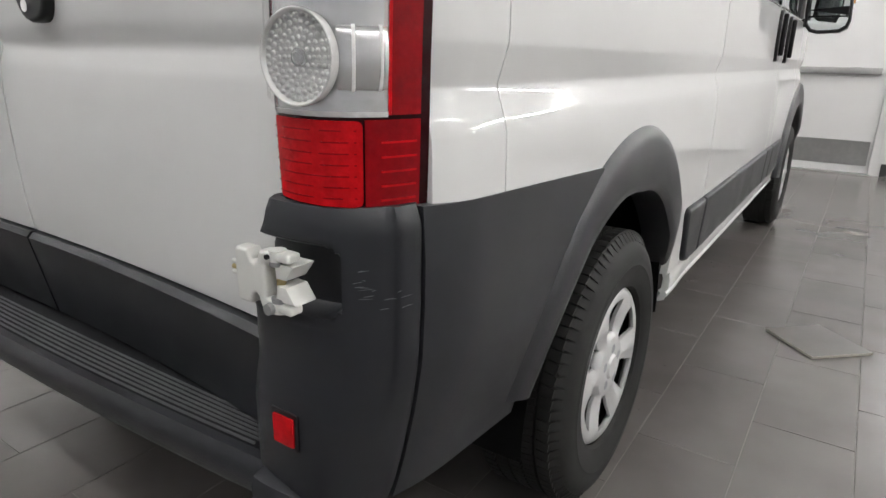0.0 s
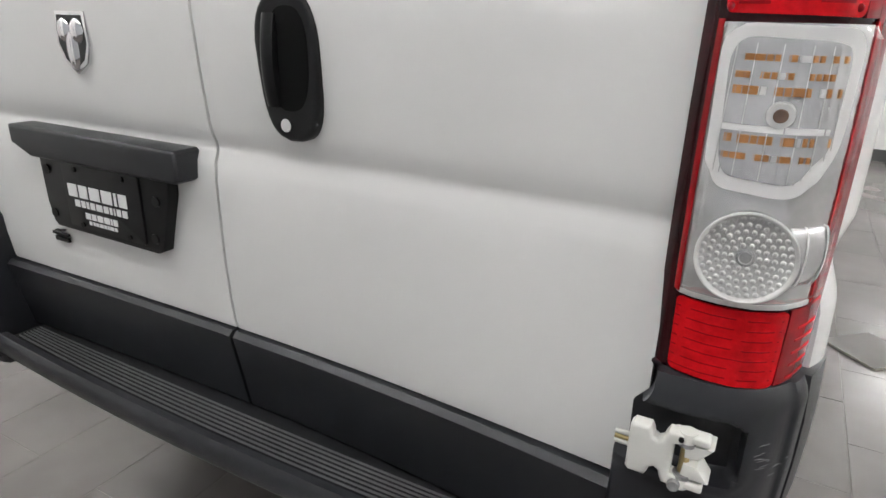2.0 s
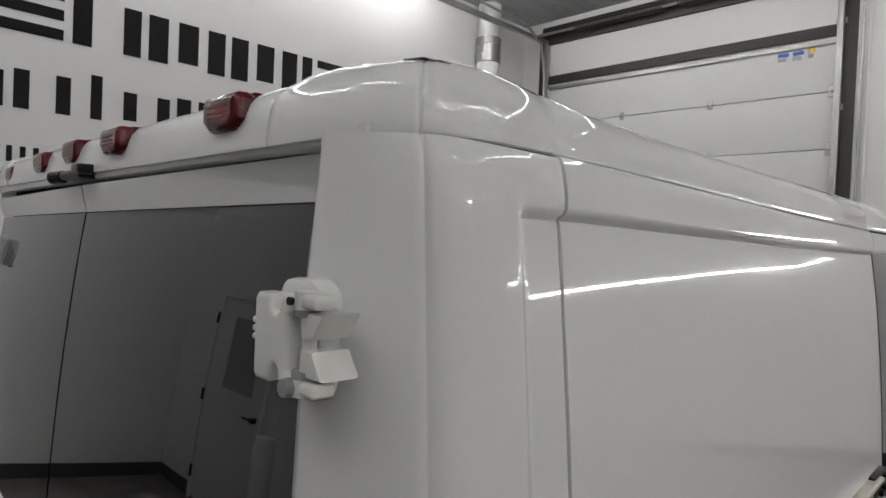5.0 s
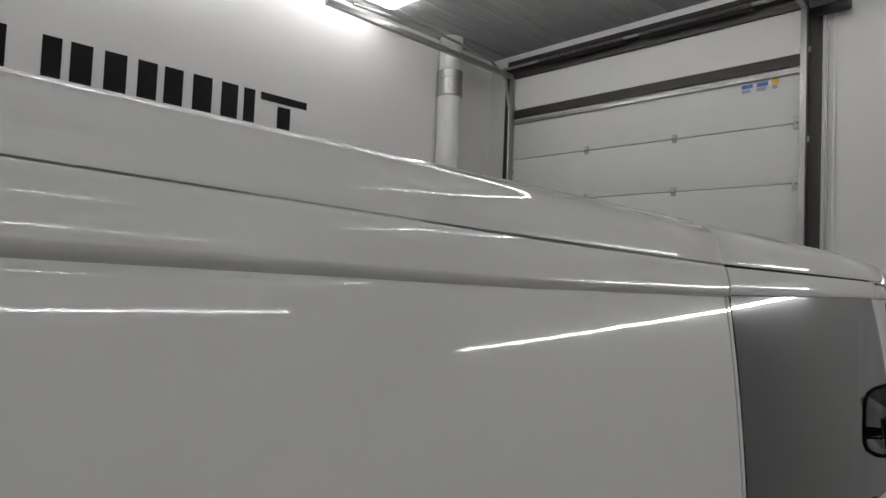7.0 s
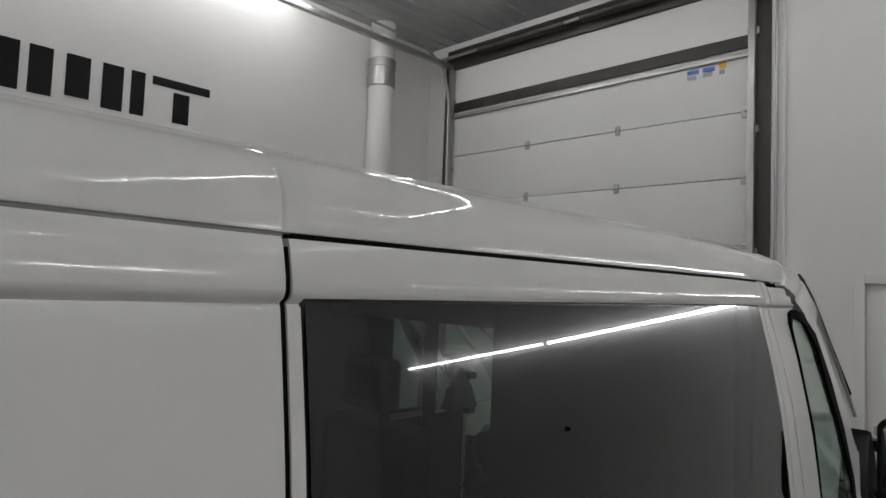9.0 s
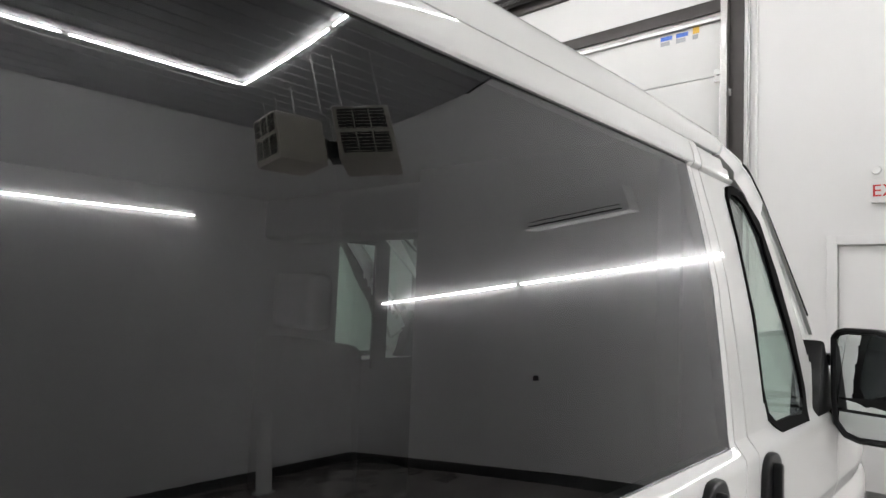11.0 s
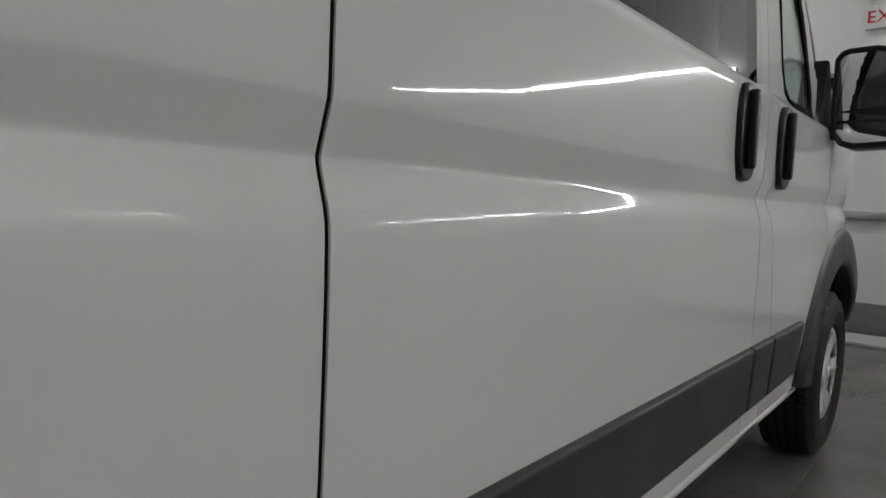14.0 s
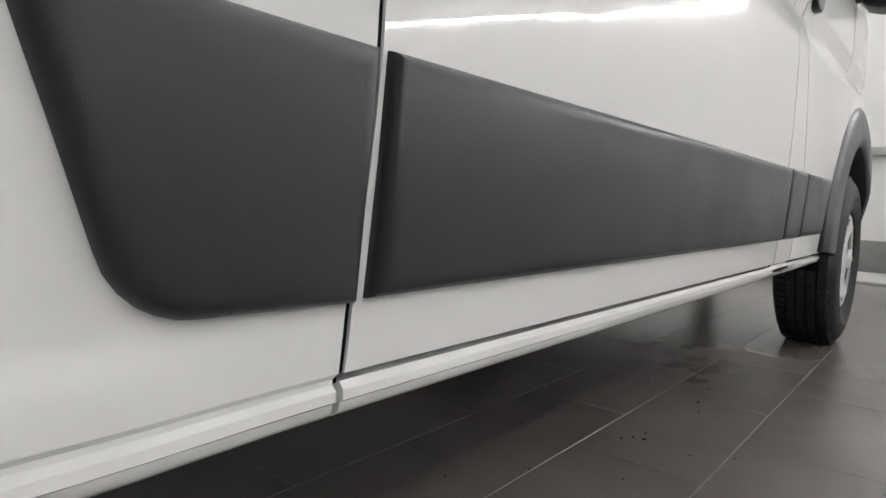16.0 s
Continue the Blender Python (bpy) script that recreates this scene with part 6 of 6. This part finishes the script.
bm = box((0.955, 1.515, 1.384), (0.978, 1.650, 1.455), 0.006)
part("rail_bracket", bm, PLASTIC_SMOOTH, rail, "black roller bracket")
bm = box((0.972, 1.60, 1.392), (0.992, 1.652, 1.448), 0.006)
part("rail_block", bm, PLASTIC_SMOOTH, rail, "black roller block")
for z in (1.40, 1.428):
    part("rail_finger", box((0.972, 1.565, z), (0.988, 1.60, z + 0.012), 0.003), PLASTIC_SMOOTH, rail)

# ---- front end, glass and cab ----
bm = bmesh.new()
NOSE_ROWS = [(4.10, 0.93, 1.28, 0.40), (4.5, 0.92, 1.20, 0.36), (4.8, 0.86, 1.10, 0.34), (5.05, 0.74, 0.98, 0.33), (5.18, 0.60, 0.80, 0.33), (5.20, 0.55, 0.45, 0.33)]
rows = []
for y, hw, zt, zb in NOSE_ROWS:
    rows.append([bm.verts.new((x, y, z)) for x, z in ((-hw, zb), (-hw, zt - 0.12), (-hw * 0.93, zt - 0.03), (-hw * 0.6, zt), (0, zt + 0.02), (hw * 0.6, zt), (hw * 0.93, zt - 0.03), (hw, zt - 0.12), (hw, zb))])
for a, b in zip(rows, rows[1:]):
    for i in range(8):
        bm.faces.new((a[i], a[i + 1], b[i + 1], b[i]))
bm.faces.new(rows[-1])
drop = [f for f in bm.faces if abs(f.calc_center_median().x) > 0.8 and abs(f.calc_center_median().y - FRONT_HUB) < 0.5 and f.calc_center_median().z < 1.0]
bmesh.ops.delete(bm, geom=drop, context="FACES")
part("bonnet", bm, PAINT, van, "white bonnet and nose")
part("front_bumper", box((-0.92, 4.95, 0.28), (0.92, 5.24, 0.62), 0.08, seg=4), PLASTIC, van, "dark front bumper")
bm = sheet(lambda x, t: (x * (0.80 + 0.06 * t), 3.60 + 0.72 * t + 0.06 * (1 - x * x) * (0.3 + t), 2.075 - 0.80 * t), spread(-1, 1, 0.2), spread(0, 1, 0.1), (0, -0.004, -0.004))
part("windscreen", bm, CLEAR, van, "green-tinted windscreen")
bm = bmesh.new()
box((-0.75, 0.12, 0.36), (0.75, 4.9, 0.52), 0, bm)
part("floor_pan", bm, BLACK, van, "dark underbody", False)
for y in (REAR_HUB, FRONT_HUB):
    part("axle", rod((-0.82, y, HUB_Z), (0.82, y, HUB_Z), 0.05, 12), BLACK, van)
part("exhaust", pipe_path([(0.35, 3.5, 0.36), (0.35, 1.6, 0.33), (0.45, 1.2, 0.33)], 0.035, 12), RUST, van)
# cab lining: dark boards added over bright panel insides; dark cargo bay, clear cab
bm = bmesh.new()
box((-0.90, 0.10, 0.53), (-0.885, 3.40, 2.05), 0, bm)
box((-0.905, 3.632, 1.30), (-0.89, 3.722, 1.905), 0, bm)
box((-0.905, 3.402, 1.905), (-0.89, 3.72, 2.05), 0, bm)
box((-0.885, 0.10, 2.045), (0.885, 3.45, 2.06), 0, bm)
box((0.882, 3.02, 0.53), (0.89, 3.32, 2.045), 0, bm)
box((0.86, 2.88, 0.53), (0.868, 3.32, 2.045), 0, bm)
box((0.925, 3.33, 0.53), (0.935, 3.98, 1.34), 0, bm)
box((-0.935, 3.33, 0.53), (-0.925, 3.98, 1.34), 0, bm)
box((-0.90, 3.98, 0.53), (0.90, 4.0, 1.20), 0, bm)
part("cargo_lining", bm, TRIM, van, "dark lining added to keep the inside dark", False)
part("cargo_floor", box((-0.9, 0.06, 0.52), (0.92, 4.0, 0.545), 0), TRIM, van, "", False)
# unseen partition, added to block light behind the seat
part("added_partition", box((0.18, 2.86, 0.545), (0.90, 2.88, 2.045), 0.004), TRIM, van, "unseen dark partition added to keep the inside dark")
part("overhead_shelf", box((-0.86, 2.98, 1.88), (0.86, 3.22, 2.045), 0.03, seg=3), TRIM, van, "dark overhead cab shelf")
part("dashboard", box((-0.85, 3.92, 0.75), (0.85, 4.32, 1.22), 0.06, seg=3), TRIM, van, "dark dashboard")
for x in (-0.45, 0.45):
    seat = thing("cab_seat", (x, 3.2, 0.545), "dark fabric cab seat with a headrest", "seat", group="cab seats")
    part("cushion", box((x - 0.25, 2.98, 0.80), (x + 0.25, 3.50, 0.95), 0.05, seg=3), FABRIC, seat)
    part("backrest", box((x - 0.25, 2.86, 0.90), (x + 0.25, 3.02, 1.50), 0.06, seg=3), FABRIC, seat)
    part("headrest", box((x - 0.13, 2.86, 1.54), (x + 0.13, 2.96, 1.74), 0.04, seg=3), FABRIC, seat)
    part("pedestal", box((x - 0.2, 3.0, 0.545), (x + 0.2, 3.45, 0.80), 0.01), TRIM, seat)
wheel_rim = thing("steering_wheel", (-0.45, 3.78, 1.02), "black steering wheel before the dashboard", "steering wheel")
bm = bmesh.new()
for i in range(24):
    a, b = 2 * math.pi * i / 24, 2 * math.pi * (i + 1) / 24
    tilt = pose(-0.45, 3.78, 1.16, -60)
    rod(tilt @ Vector((0.2 * math.cos(a), 0.2 * math.sin(a), 0)), tilt @ Vector((0.2 * math.cos(b), 0.2 * math.sin(b), 0)), 0.014, 8, bm)
part("rim", bm, PLASTIC_SMOOTH, wheel_rim)
part("column", rod((-0.45, 3.78, 1.16), (-0.45, 4.0, 1.04), 0.03, 10), PLASTIC_SMOOTH, wheel_rim)

# ---- loose board on the floor and drips under the van ----
bd = thing("loose_floor_tile", (1.41, 2.25, 0), "loose grey square board lying flat on the tiles", "board")
OUT = [(1.406, 2.069), (1.217, 2.26), (1.405, 2.447), (1.603, 2.254)]
part("board", slab(OUT, "z", 0.001, 0.011, 0.0015), CARD, bd)
bm = bmesh.new()
for a, b in ((OUT[0], OUT[1]), (OUT[3], OUT[0])):
    d = (Vector(b) - Vector(a)).normalized()
    n = Vector((d.y, -d.x)) * 0.0012
    slab([(a[0], a[1]), (b[0], b[1]), (b[0] - n.x, b[1] - n.y), (a[0] - n.x, a[1] - n.y)], "z", 0.001, 0.0105, 0, bm)
part("worn_edge", bm, CARDEDGE, bd, "pale worn edge", False)

rng = random.Random(21)
bm = bmesh.new()
for k in range(46):
    r = rng.uniform(0.0015, 0.0045) * (1.6 if k % 9 == 0 else 1)
    bmesh.ops.create_icosphere(bm, subdivisions=1, radius=1, matrix=Matrix.Translation((rng.uniform(0.55, 1.02), rng.uniform(0.9, 3.4), r * 0.45)) @ Matrix.Rotation(rng.random() * 3, 4, "Z") @ Matrix.Diagonal((r, r * rng.uniform(0.5, 1), r * 0.5, 1)))
solo("floor_grit", bm, DIRT, "dark grit scattered on the tiles under the van", "grit", kind="stuff", smooth=False)

# ---- floor tiles: the nearest are pieces of their own ----
TW, TL = 0.2825, 0.565
gap = 0.0024
bm = bmesh.new()
box((-TW / 2 + gap / 2, -TL / 2 + gap / 2, -0.006), (TW / 2 - gap / 2, TL / 2 - gap / 2, 0.0), 0, bm)
top = [f for f in bm.faces if f.normal.z > 0.5]
bmesh.ops.bevel(bm, geom=[e for f in top for e in f.edges], offset=0.0007, segments=1, affect="EDGES")
tile_mesh = mesh_of(bm, "tile", TILE, False)
cells = []
i0 = math.floor((X0 - 1.0) / TW)
for i in range(i0, math.ceil((X1 - 1.0) / TW) + 1):
    for j in range(-8, 16):
        x, y = 1.0 + (i + 0.5) * TW, 0.04 + (j + 0.5 * (i % 2) + 0.5) * TL
        if X0 - 0.1 < x < X1 + 0.1 and AY - 0.2 < y < Y1 + 0.2:
            cells.append((abs(x - 1.4) * 0.9 + abs(y - 1.6), x, y))
cells.sort()
for _, x, y in cells[:300]:
    ob = new("tile", tile_mesh)
    ob.parent = floor_ob
    ob.location = Vector((x, y, 0)) - floor_ob.location
verts, faces = [], []
src_v = [v.co.copy() for v in tile_mesh.vertices]
src_f = [tuple(p.vertices) for p in tile_mesh.polygons]
for _, x, y in cells[300:]:
    k = len(verts)
    verts += [(v.x + x - floor_ob.location.x, v.y + y - floor_ob.location.y, v.z - floor_ob.location.z) for v in src_v]
    faces += [tuple(a + k for a in f) for f in src_f]
me = bpy.data.meshes.new("far_tiles")
me.from_pydata(verts, [], faces)
me.materials.append(TILE)
far = new("far_tiles", me)
far.parent = floor_ob
tagged(far, "grey porcelain floor tiles", kind="stuff")
